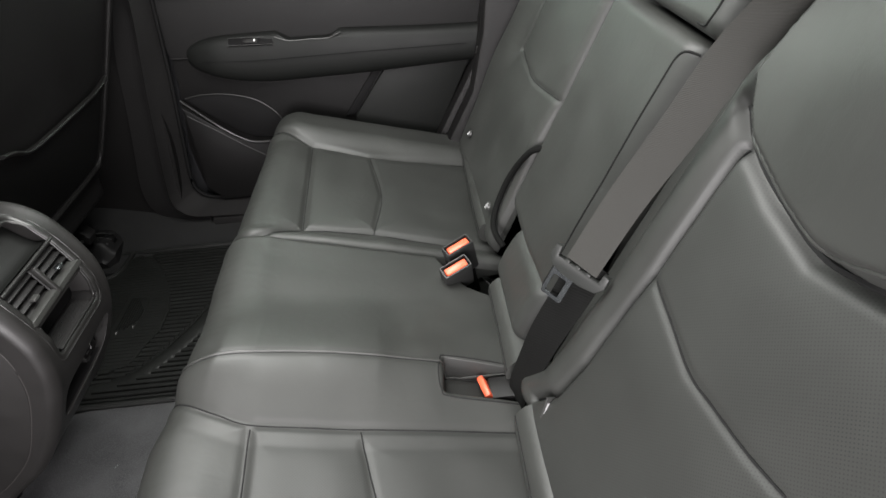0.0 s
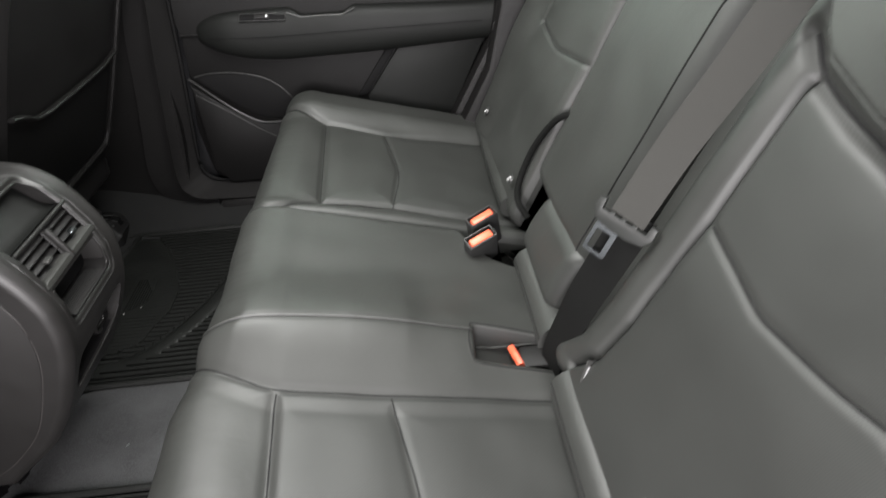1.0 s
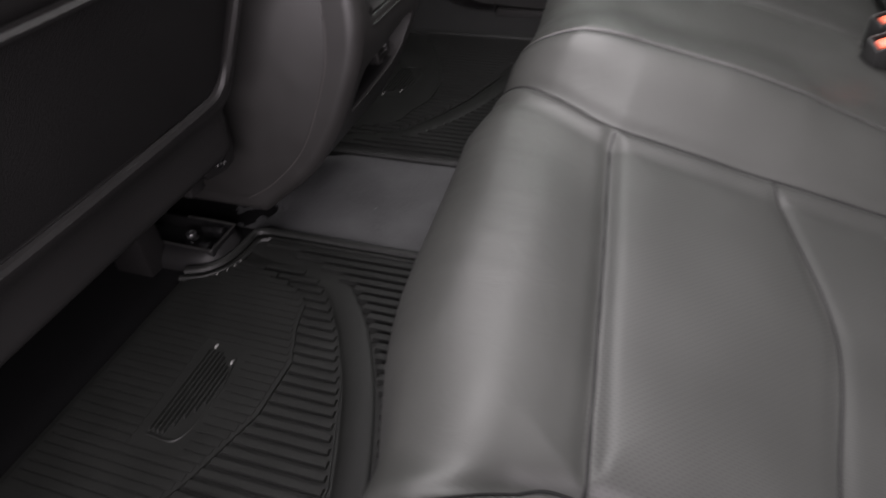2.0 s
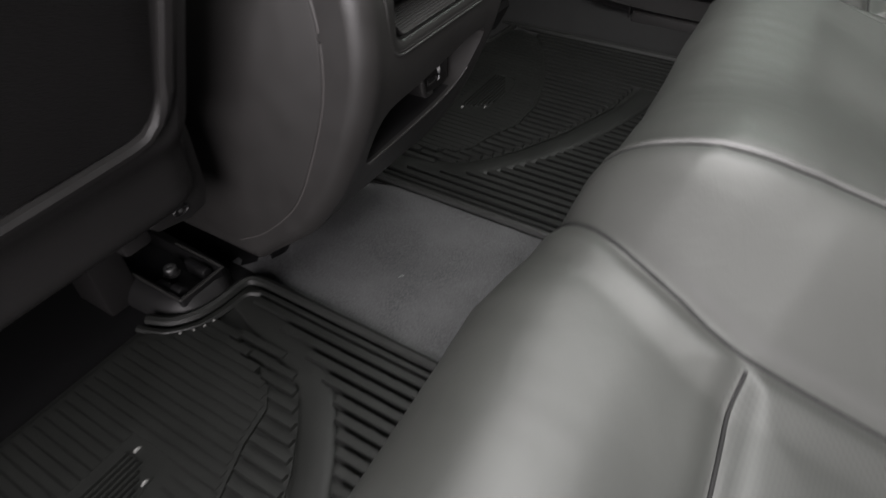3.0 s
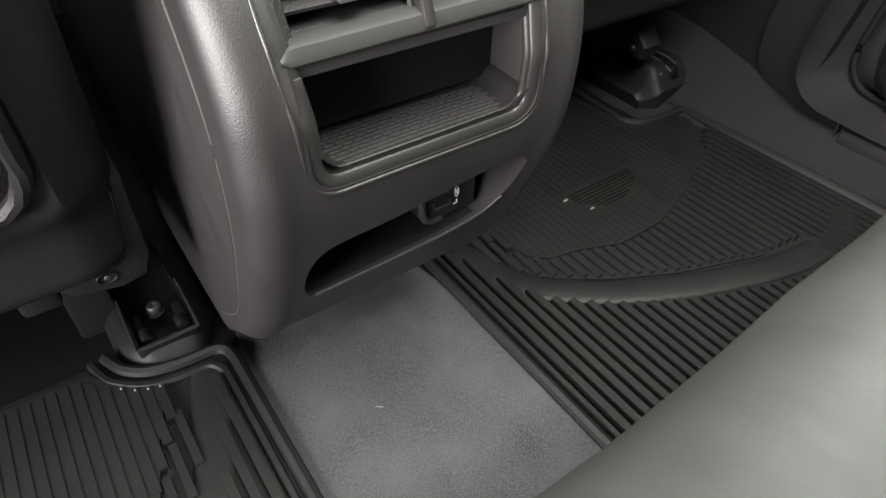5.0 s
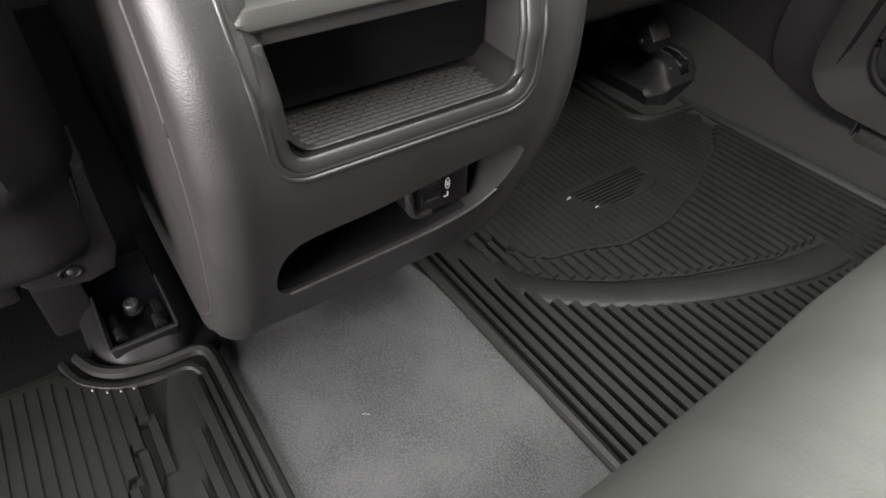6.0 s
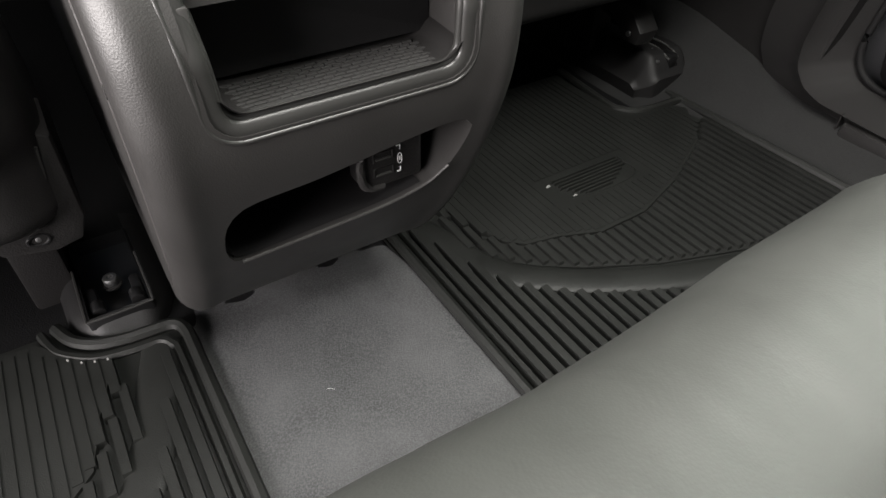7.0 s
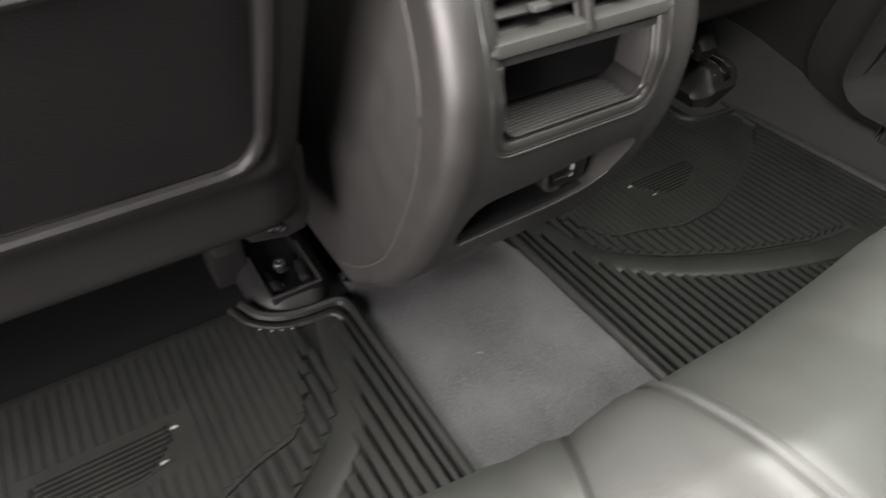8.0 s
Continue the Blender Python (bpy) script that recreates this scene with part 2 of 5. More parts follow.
def slab(outline, axis, lo, hi, bevel=0.0):
    """A flat shape of given outline, thick from lo to hi along an axis (0 x, 1 y, 2 z); the outline names the other two."""
    bm = bmesh.new()
    put = lambda p, w: (w, *p) if axis == 0 else (p[0], w, p[1]) if axis == 1 else (*p, w)
    f = bm.faces.new([bm.verts.new(put(p, lo)) for p in outline])
    made = bmesh.ops.extrude_face_region(bm, geom=[f])["geom"]
    move = [0, 0, 0]
    move[axis] = hi - lo
    top = [g for g in made if isinstance(g, bmesh.types.BMVert)]
    bmesh.ops.translate(bm, vec=move, verts=top)
    if bevel:
        bmesh.ops.recalc_face_normals(bm, faces=bm.faces)
        es = [e for e in bm.edges if abs(e.verts[0].co[axis] - e.verts[1].co[axis]) < 1e-6]
        bmesh.ops.bevel(bm, geom=es, offset=bevel, segments=2, profile=0.5, affect="EDGES")
    return bm


def rounded(a0, b0, a1, b1, r, n=6):
    """A rounded rectangle's outline."""
    out = []
    for ca, cb, start in ((a1 - r, b1 - r, 0), (a0 + r, b1 - r, 90), (a0 + r, b0 + r, 180), (a1 - r, b0 + r, 270)):
        out += [(ca + r * math.cos(radians(start + 90 * k / n)), cb + r * math.sin(radians(start + 90 * k / n))) for k in range(n + 1)]
    return out


def cylinder(at, direction, radius, depth, sides=20, bevel=0.0):
    bm = bmesh.new()
    bmesh.ops.create_cone(bm, cap_ends=True, segments=sides, radius1=radius, radius2=radius, depth=depth)
    if bevel:
        es = [e for e in bm.edges if abs(e.verts[0].co.z - e.verts[1].co.z) < 1e-6]
        bmesh.ops.bevel(bm, geom=es, offset=bevel, segments=2, profile=0.5, affect="EDGES")
    m = Matrix.Translation(at) @ Vector(direction).to_track_quat("Z", "Y").to_matrix().to_4x4()
    bmesh.ops.transform(bm, matrix=m, verts=bm.verts)
    return bm


def carve(ob, cutters):
    """Takes the cutters' volumes out of ob's mesh for good."""
    for c in cutters:
        tool = new("cutter", bpy.data.meshes.new("cutter"))
        bmesh.ops.recalc_face_normals(c, faces=c.faces)
        c.to_mesh(tool.data)
        c.free()
        mod = ob.modifiers.new("cut", "BOOLEAN")
        mod.operation, mod.solver, mod.object = "DIFFERENCE", "EXACT", tool
        done = bpy.data.meshes.new_from_object(ob.evaluated_get(bpy.context.evaluated_depsgraph_get()))
        ob.modifiers.clear()
        ob.data = done
        bpy.data.objects.remove(tool)
    ob.data.set_sharp_from_angle(angle=radians(38))


def near_line(px, py, line):
    """How far points lie from a polyline, and on which side of it (plus: to its left)."""
    best = np.full(np.shape(px), 1e9)
    for (ax, ay), (bx, by) in zip(line, line[1:]):
        dx, dy = bx - ax, by - ay
        t = np.clip(((px - ax) * dx + (py - ay) * dy) / (dx * dx + dy * dy + 1e-12), 0, 1)
        best = np.minimum(best, np.hypot(px - ax - t * dx, py - ay - t * dy))
    return best


def smooth_step(v, a, b):
    t = np.clip((v - a) / (b - a), 0, 1)
    return t * t * (3 - 2 * t)


def skin(thing_ob, P, region, names, mats, labels):
    """A closed padded form from a grid of points, cut along its seams into parts. The grid closes on itself along its first index."""
    nu, nv = P.shape[:2]
    du = np.roll(P, -1, 0) - np.roll(P, 1, 0)
    dv = np.empty_like(P)
    dv[:, 1:-1] = P[:, 2:] - P[:, :-2]
    dv[:, 0], dv[:, -1] = P[:, 1] - P[:, 0], P[:, -1] - P[:, -2]
    N = np.cross(dv, du)
    N /= np.linalg.norm(N, axis=2, keepdims=True) + 1e-12
    for k, name in enumerate(names):
        iu, iv = np.nonzero(region == k)
        if len(iu) == 0:
            continue
        ju = (iu + 1) % nu
        quads = np.stack([iu * nv + iv, iu * nv + iv + 1, ju * nv + iv + 1, ju * nv + iv], axis=1)
        used, faces = np.unique(quads, return_inverse=True)
        faces = faces.reshape(-1, 4)
        mesh = bpy.data.meshes.new(name)
        verts = P.reshape(-1, 3)[used]
        normals = N.reshape(-1, 3)[used]
        mesh.from_pydata(verts.tolist(), [], faces.tolist())
        mesh.update()
        ob = link(name, mesh, mats[k], thing_ob, labels[k], smooth=False)
        mesh.polygons.foreach_set("use_smooth", [True] * len(mesh.polygons))
        mesh.normals_split_custom_set_from_vertices(normals.tolist())
    return N


def caps(thing_ob, P, name, mat):
    """Closes the two ends of a skin."""
    for j in (0, P.shape[1] - 1):
        bm = bmesh.new()
        bm.faces.new([bm.verts.new(p) for p in P[:, j]])
        part(name, bm, mat, thing_ob, smooth=False)


# ---- rear bench: cushions ----
# side view of a cushion (x, z): from the backrest over the top and the front edge, then underneath
TOP = spline([(0.335, 0.150), (0.27, 0.170), (0.20, 0.190), (0.06, 0.229), (-0.075, 0.266), (-0.122, 0.280), (-0.158, 0.281), (-0.183, 0.264),
              (-0.197, 0.234), (-0.196, 0.19), (-0.188, 0.13), (-0.172, 0.075)], 220)
UNDER = np.array([(-0.14, 0.06), (0.0, 0.055), (0.15, 0.055), (0.335, 0.055)])
RUN = np.concatenate([[0], np.cumsum(np.linalg.norm(np.diff(TOP, axis=0), axis=1))])
NOSE = int(np.argmin(TOP[:, 0]))
RUN = -0.075 - (RUN - np.interp(0.075, -TOP[:NOSE, 0], RUN[:NOSE]))


def along(x):
    """Where x on the cushion's top lies along the side view's line."""
    return float(np.interp(-x, -TOP[:NOSE, 0], RUN[:NOSE]))


def seam(*pts):
    return [(along(x) if x > -0.19 else x, y) for x, y in pts]


def y_of(line, u):
    """y of a seam that runs from back to front, at u."""
    q = sorted(line)
    return np.interp(u, [a for a, _ in q], [b for _, b in q])


# the front edge is not quite straight across the car
NOSE_Y = [0.14, 0.30, 0.38, 0.45, 0.57, 0.62, 0.66, 0.70, 0.73, 0.80, 0.87, 0.93, 1.0, 1.10]
NOSE_X = [0.006, 0.005, 0.001, 0.002, -0.005, -0.008, -0.003, 0.006, 0.016, 0.016, 0.012, 0.007, 0.006, 0.0]


def cushion(owner, y0, y1, round0, round1, seams, lift, classify, names, mats, labels):
    side = np.concatenate([TOP, UNDER])
    u = np.concatenate([RUN, RUN[-1] - 0.05 * np.arange(1, len(UNDER) + 1)])
    t = np.roll(side, -1, 0) - np.roll(side, 1, 0)
    out = np.stack([t[:, 1], -t[:, 0]], axis=1)
    out /= np.linalg.norm(out, axis=1, keepdims=True)
    out = -out if out[60, 1] < 0 else out
    y = np.arange(y0, y1 + 0.0015, 0.003)
    U, Y = np.meshgrid(u, y, indexing="ij")
    h = lift(U, Y)
    fold = np.zeros_like(h)
    for line, depth, width in seams:
        d = near_line(U, Y, line)
        fade = 0.35 + 0.65 * smooth_step(U, -0.24, -0.13)
        soft = 0.8 * np.exp(-(d / 0.024) ** 2)
        if line is NEAR_FRONT:
            # the panel behind the seam has a crisp edge, the one before it sinks softly towards it
            b = sorted((q, a) for a, q in line)
            behind = smooth_step(U - np.interp(Y, [q for q, _ in b], [a for _, a in b]), -0.004, 0.010)
            soft = 1.5 * soft * (1 - behind) + behind * 0.5 * np.exp(-(d / 0.018) ** 2)
        fold = np.maximum(fold, fade * depth * (np.exp(-(d / width) ** 2) + soft))
    h = h - fold
    # slight creases and give of used leather
    wave = np.array([[noise.noise((float(a) * 14, float(b) * 14, 3.1)) for b in y[::4]] for a in u])
    wave = np.stack([np.interp(y, y[::4], row) for row in wave])
    h = h + 0.0016 * wave
    # fine folds over the front edge
    fold = np.array([[noise.noise((float(a) * 9, float(b) * 75, 1.7)) for b in y] for a in u[::3]])
    fold = np.stack([np.interp(np.arange(len(u)), np.arange(0, len(u), 3), col) for col in fold.T], axis=1)
    h = h + 0.00035 * fold * smooth_step(-U, 0.09, 0.15)
    for edge, r in ((Y - y0, round0), (y1 - Y, round1)):
        h = h - (r - np.sqrt(np.clip(r * r - np.clip(r - edge, 0, r) ** 2, 0, None)))
    h[len(TOP):] *= 0.3
    shift = np.interp(Y, NOSE_Y, NOSE_X) * smooth_step(-U, 0.03, 0.15)
    P = np.stack([side[:, None, 0] + out[:, None, 0] * h + shift, Y, side[:, None, 1] + out[:, None, 1] * h], axis=2)
    mid = lambda a: (a[:, :-1] + a[:, 1:]) / 2
    region = classify(mid((U + np.roll(U, -1, 0)) / 2), mid(Y))
    skin(owner, P, region, names, mats, labels)
    caps(owner, P, "side_flap", LEATHER)

    def surface(a, b):
        fi = float(np.interp(-a, -u[:len(TOP)], np.arange(len(TOP))))
        fj = min(max((b - y0) / 0.003, 0.0), len(y) - 1.001)
        i, j = min(int(fi), len(TOP) - 2), int(fj)
        p, q = fi - i, fj - j
        return (P[i, j] * (1 - p) + P[i + 1, j] * p) * (1 - q) + (P[i, j + 1] * (1 - p) + P[i + 1, j + 1] * p) * q
    return surface


def dense(line, step=0.006):
    """Points at even steps along a polyline, its corners eased."""
    k = max(8, int(sum(math.dist(a, b) for a, b in zip(line, line[1:])) / step))
    return spline(line, k)


def seam_line(owner, surface, line, radius=0.0010):
    """The dark joint of a seam, lying in its fold."""
    pts = [surface(a, b) for a, b in dense(line)]
    part("seam", tube(pts, radius, 6, 2 * len(pts)), THREAD, owner, "dark stitched seam")


def stitching(owner, surface, line, shift, pitch=0.0048):
    """A row of fine stitches beside a seam."""
    c = dense(line, pitch)
    bm = bmesh.new()
    for k in range(1, len(c) - 1):
        d = c[k + 1] - c[k - 1]
        d = d / (np.linalg.norm(d) + 1e-9)
        n = np.array((-d[1], d[0])) * shift
        a, b = Vector(surface(*(c[k] + n - d * 0.0013))), Vector(surface(*(c[k] + n + d * 0.0013)))
        m = Matrix.Translation((a + b) / 2) @ (b - a).to_track_quat("X", "Z").to_matrix().to_4x4()
        box(bm, (-0.0014, -0.0004, -0.0003), (0.0014, 0.0004, 0.0005), 0, m)
    part("stitching", bm, STITCH, owner, "row of fine stitches", smooth=False)


STRIP_NEAR = seam((0.34, 0.666), (0.265, 0.662), (0.16, 0.655), (0.06, 0.648), (0.0, 0.645), (-0.073, 0.643), (-0.109, 0.653), (-0.135, 0.663), (-0.163, 0.675), (-0.186, 0.689), (-0.23, 0.704), (-0.40, 0.706))
STRIP_MID = seam((0.34, 0.766), (0.271, 0.764), (0.16, 0.757), (0.07, 0.743), (0.0, 0.736), (-0.05, 0.731), (-0.097, 0.725), (-0.135, 0.718), (-0.161, 0.717), (-0.185, 0.724), (-0.23, 0.737), (-0.40, 0.742))
RIDGE_U = [-0.40, -0.235, -0.205] + [along(x) for x in (-0.180, -0.161, -0.135, -0.097, -0.05, 0.0, 0.07, 0.16, 0.27, 0.34)]
RIDGE_H = [0.0, 0.002, 0.008, 0.020, 0.031, 0.042, 0.046, 0.047, 0.047, 0.043, 0.027, 0.018, 0.018]
NEAR_OUT = seam((0.34, 0.285), (0.268, 0.290), (0.06, 0.315), (-0.055, 0.318), (-0.09, 0.306), (-0.134, 0.282), (-0.22, 0.25), (-0.40, 0.25))
NEAR_FRONT = seam((-0.074, 0.637), (-0.067, 0.52), (-0.054, 0.318))
NEAR_MID = seam((0.054, 0.643), (0.066, 0.592), (0.084, 0.49), (0.068, 0.369), (0.060, 0.315))


PIT = [(0.134, 1.079), (0.170, 1.032), (0.189, 0.992), (0.215, 0.956), (0.251, 0.940), (0.330, 0.937)]
PIT_U, PIT_Y = [along(x) for x, _ in PIT], [y for _, y in PIT]


MIDDLE_H, MIDDLE_W = 0.014, 0.16


def near_lift(U, Y):
    # the strip climbs from its near seam to the welt; behind the welt the middle place sinks again
    ridge, near, welt = np.interp(U, RIDGE_U, RIDGE_H), y_of(STRIP_NEAR, U), y_of(STRIP_MID, U)
    climb = 0.008 * smooth_step(Y - near, -0.03, 0.0) + (ridge - 0.008) * smooth_step((Y - near) / (welt - near), -0.12, 1.05)
    h = climb * smooth_step(U, -0.26, -0.17) - (ridge - np.minimum(ridge, MIDDLE_H)) * smooth_step(Y - welt, -0.01, MIDDLE_W)
    h = h + 0.022 * smooth_step(-Y, -0.315, -0.26) * smooth_step(U, -0.25, -0.12)
    h = h - 0.040 * smooth_step(-Y, -0.46, -0.24) * smooth_step(-U, 0.10, 0.22)
    # the gap at the back from which the buckles rise
    brink = np.interp(U, PIT_U, PIT_Y)
    h = h - 0.075 * smooth_step(Y - brink, 0.0, 0.014) * smooth_step(U, PIT_U[1] - 0.012, PIT_U[1])
    # the hollow in which the middle belt's buckle lies
    h = h - 0.032 * smooth_step(U, along(0.158), along(0.168)) * (1 - smooth_step(U, along(0.285), along(0.30))) * smooth_step(Y, 0.706, 0.714) * (1 - smooth_step(Y, 0.760, 0.768))
    return h


def near_region(U, Y):
    front = np.interp(Y, [0.318, 0.52, 0.646], [along(-0.057), along(-0.070), along(-0.077)])
    middle = np.interp(Y, [0.315, 0.369, 0.49, 0.592, 0.643], [along(v) for v in (0.060, 0.068, 0.084, 0.066, 0.054)])
    r = np.where(U > middle, 2, np.where(U > front, 1, 0))
    r = np.where(Y < y_of(NEAR_OUT, U), 3, r)
    r = np.where(Y > y_of(STRIP_NEAR, U), 4, r)
    r = np.where(Y > y_of(STRIP_MID, U), 5, r)
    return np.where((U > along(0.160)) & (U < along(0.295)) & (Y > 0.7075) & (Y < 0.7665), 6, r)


near_cushion = thing("rear_seat", (0.06, 0.55, 0.05), "wide charcoal leather rear seat with stitched and piped panels", "car seat", "rear seats")
near_surface = cushion(near_cushion, 0.14, 1.046, 0.055, 0.020,
        [(STRIP_NEAR, 0.0045, 0.007), (STRIP_MID, 0.0016, 0.006), (NEAR_OUT, 0.006, 0.008), (NEAR_FRONT, 0.0036, 0.0065), (NEAR_MID, 0.0018, 0.006)],
        near_lift, near_region,
        ["front_roll", "seat_insert", "seat_panel", "outer_bolster", "side_strip", "middle_panel", "buckle_hollow"],
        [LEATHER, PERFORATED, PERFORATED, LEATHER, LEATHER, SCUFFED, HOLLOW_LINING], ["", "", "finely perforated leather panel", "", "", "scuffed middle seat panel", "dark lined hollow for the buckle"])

us = np.linspace(along(0.275), -0.36, 60)
part("welt", tube([near_surface(a, float(y_of(STRIP_MID, a)) + 0.002) for a in us], 0.0020, 8, 160), LEATHER, near_cushion, "raised stitched welt")
seam_line(near_cushion, near_surface, [(a, b - 0.0018) for a, b in STRIP_MID[1:-1]], 0.0005)
for line in (STRIP_NEAR[1:-1], NEAR_OUT[1:-1], NEAR_FRONT, NEAR_MID):
    seam_line(near_cushion, near_surface, line)
HOLLOW = seam((0.285, 0.702), (0.17, 0.702), (0.156, 0.710), (0.152, 0.735), (0.156, 0.760), (0.168, 0.771), (0.285, 0.772))
seam_line(near_cushion, near_surface, HOLLOW, 0.0010)
stitching(near_cushion, near_surface, HOLLOW, 0.0028)

FAR_IN = seam((0.34, 1.11), (0.19, 1.113), (0.066, 1.118), (-0.064, 1.103), (-0.124, 1.067), (-0.158, 1.045), (-0.23, 1.03), (-0.40, 1.03))
FAR_OUT = seam((0.34, 1.475), (0.268, 1.468), (0.046, 1.441), (-0.079, 1.455), (-0.143, 1.490), (-0.22, 1.52), (-0.40, 1.52))
FAR_FRONT = seam((-0.080, 1.45), (-0.064, 1.103))
FAR_MID = seam((0.046, 1.44), (0.075, 1.264), (0.063, 1.118))


def far_lift(U, Y):
    h = 0.022 * smooth_step(Y, 1.45, 1.51) * smooth_step(U, -0.25, -0.12)
    h = h + 0.006 * smooth_step(-Y, -1.10, -1.07)
    return h - 0.018 * smooth_step(Y, 1.46, 1.60) * smooth_step(-U, 0.12, 0.22)


def far_region(U, Y):
    front = np.interp(Y, [1.103, 1.45], [along(-0.064), along(-0.080)])
    middle = np.interp(Y, [1.118, 1.264, 1.44], [along(v) for v in (0.063, 0.075, 0.046)])
    r = np.where(U > middle, 2, np.where(U > front, 1, 0))
    r = np.where(Y > y_of(FAR_OUT, U), 3, r)
    return np.where(Y < y_of(FAR_IN, U), 4, r)


far_cushion = thing("rear_seat", (0.06, 1.33, 0.05), "narrow charcoal leather rear seat beside the closed door", "car seat", "rear seats")
far_surface = cushion(far_cushion, 1.052, 1.615, 0.018, 0.055,
        [(FAR_IN, 0.007, 0.007), (FAR_OUT, 0.007, 0.007), (FAR_FRONT, 0.007, 0.006), (FAR_MID, 0.004, 0.005)],
        far_lift, far_region,
        ["front_roll", "seat_insert", "seat_panel", "outer_bolster", "inner_bolster"],
        [LEATHER, LEATHER, PERFORATED, LEATHER, LEATHER], ["", "", "finely perforated leather panel", "", ""])

for line in (FAR_IN[1:-1], FAR_OUT[1:-1], FAR_FRONT, FAR_MID):
    seam_line(far_cushion, far_surface, line)

# ---- rear bench: backrests ----
UP = np.array((0.4254, 0.0, 0.9050))      # up along the backrest
OUT = np.array((-0.9050, 0.0, 0.4254))    # out of it, towards the knees
FOOT = np.array((0.243, 0.0, 0.150))


def rest(z):
    """How far up the backrest the height z lies."""
    return (z - 0.150) / 0.905


def on_back(y, z, off=0.0):
    """A point on the backrest at a height, or a little out of it."""
    return Vector(FOOT + UP * rest(z) + OUT * off) + Vector((0, y, 0))


def back(owner, y0, y1, z0, z1, r_y, r_z, seams, lift, classify, names, mats, labels, thick=0.09):
    s = np.arange(rest(z0), rest(z1) + 0.0015, 0.003)
    y = np.arange(y0, y1 + 0.0015, 0.003)
    S, Y = np.meshgrid(s, y, indexing="ij")
    h = lift(S, Y)
    for line, depth, width in seams:
        d = near_line(Y, S, [(a, rest(b)) for a, b in line])
        h = h - depth * np.exp(-(d / width) ** 2) - 0.003 * np.exp(-(d / 0.036) ** 2)
    wave = np.array([[noise.noise((float(a) * 13, float(b) * 13, 7.7)) for b in y[::4]] for a in s])
    h = h + 0.0015 * np.stack([np.interp(y, y[::4], row) for row in wave])
    for edge, r in ((Y - y0, r_y[0]), (y1 - Y, r_y[1]), (S - s[0], r_z[0]), (s[-1] - S, r_z[1])):
        h = h - (r - np.sqrt(np.clip(r * r - np.clip(r - edge, 0, r) ** 2, 0, None)))
    P = FOOT + S[..., None] * UP + h[..., None] * OUT
    P[..., 1] = Y
    behind = FOOT + s[[-1, -1, 0, 0], None] * UP + np.array([-0.03, -thick, -thick, -0.03])[:, None] * OUT
    B = np.repeat(behind[:, None, :], len(y), axis=1)
    B[..., 1] = y
    face = P.copy()
    P = np.concatenate([P, B])[::-1]
    S = np.concatenate([S, np.repeat(s[[-1, -1, 0, 0], None], len(y), 1)])[::-1]
    Y = np.concatenate([Y, np.repeat(y[None], 4, 0)])[::-1]
    mid = lambda a: (a[:, :-1] + a[:, 1:]) / 2
    skin(owner, P, classify(mid((S + np.roll(S, -1, 0)) / 2), mid(Y)), names, mats, labels)
    caps(owner, P, "side_flap", LEATHER)

    def surface(b, z):
        fi = min(max((rest(z) - s[0]) / 0.003, 0.0), len(s) - 1.001)
        fj = min(max((b - y0) / 0.003, 0.0), len(y) - 1.001)
        i, j = int(fi), int(fj)
        p, q = fi - i, fj - j
        return (face[i, j] * (1 - p) + face[i + 1, j] * p) * (1 - q) + (face[i, j + 1] * (1 - p) + face[i + 1, j + 1] * p) * q
    return surface


NB_LOW = [(0.14, 0.455), (0.36, 0.463), (0.403, 0.455), (0.454, 0.449), (0.492, 0.446), (0.552, 0.454), (0.605, 0.461)]
NB_HIGH = [(0.14, 0.622), (0.36, 0.602), (0.416, 0.590), (0.473, 0.578), (0.540, 0.586), (0.611, 0.601), (0.642, 0.625)]
NB_EDGE = [(0.668, 0.231), (0.636, 0.272), (0.624, 0.33), (0.618, 0.459), (0.617, 0.540), (0.619, 0.596)]
# lower edge and end of the raised upper pad
PAD_FOOT = [(0.14, 0.630), (0.36, 0.607), (0.401, 0.596), (0.428, 0.587), (0.454, 0.583), (0.499, 0.590), (0.548, 0.602), (0.568, 0.607), (0.586, 0.619), (0.606, 0.640)]
PAD_END = [(0.60, 0.622), (0.655, 0.621), (0.690, 0.614), (0.735, 0.600), (0.79, 0.575)]


def edge_y(S):
    return np.interp(S, [rest(z) for z in (0.15, 0.231, 0.272, 0.33, 0.459, 0.524, 0.60)], [0.672, 0.668, 0.634, 0.623, 0.618, 0.617, 0.619])


def on_pad(S, Y, soft):
    foot = np.interp(Y, [y for y, _ in PAD_FOOT], [rest(z) for _, z in PAD_FOOT])
    end = np.interp(S, [rest(z) for z, _ in PAD_END], [y for _, y in PAD_END])
    return smooth_step(S - foot, -0.002, soft) * (1 - smooth_step(Y - end, -soft, 0.002))


def nb_lift(S, Y):
    d = Y - edge_y(S)
    # the rounded roll beside the seam, falling away under the belt
    h = 0.004 + 0.006 * np.exp(-((d - 0.027) / 0.017) ** 2) - 0.060 * smooth_step(d, 0.042, 0.072)
    h = h + 0.033 * on_pad(S, Y, 0.013) + 0.026 * on_pad(S, Y, 0.16)
    h = h + 0.012 * smooth_step(-Y, -0.28, -0.16) + 0.006 * np.exp(-((S - rest(0.42)) / 0.06) ** 2) * (1 - smooth_step(d, -0.02, 0.0))
    return h


def nb_region(S, Y):
    low = np.interp(Y, [a for a, _ in NB_LOW], [rest(b) for _, b in NB_LOW])
    r = np.where(S > low, 1, 0)
    r = np.where(Y > edge_y(S) + 0.003, 3, r)
    return np.where(on_pad(S, Y, 0.013) > 0.1, 2, r)


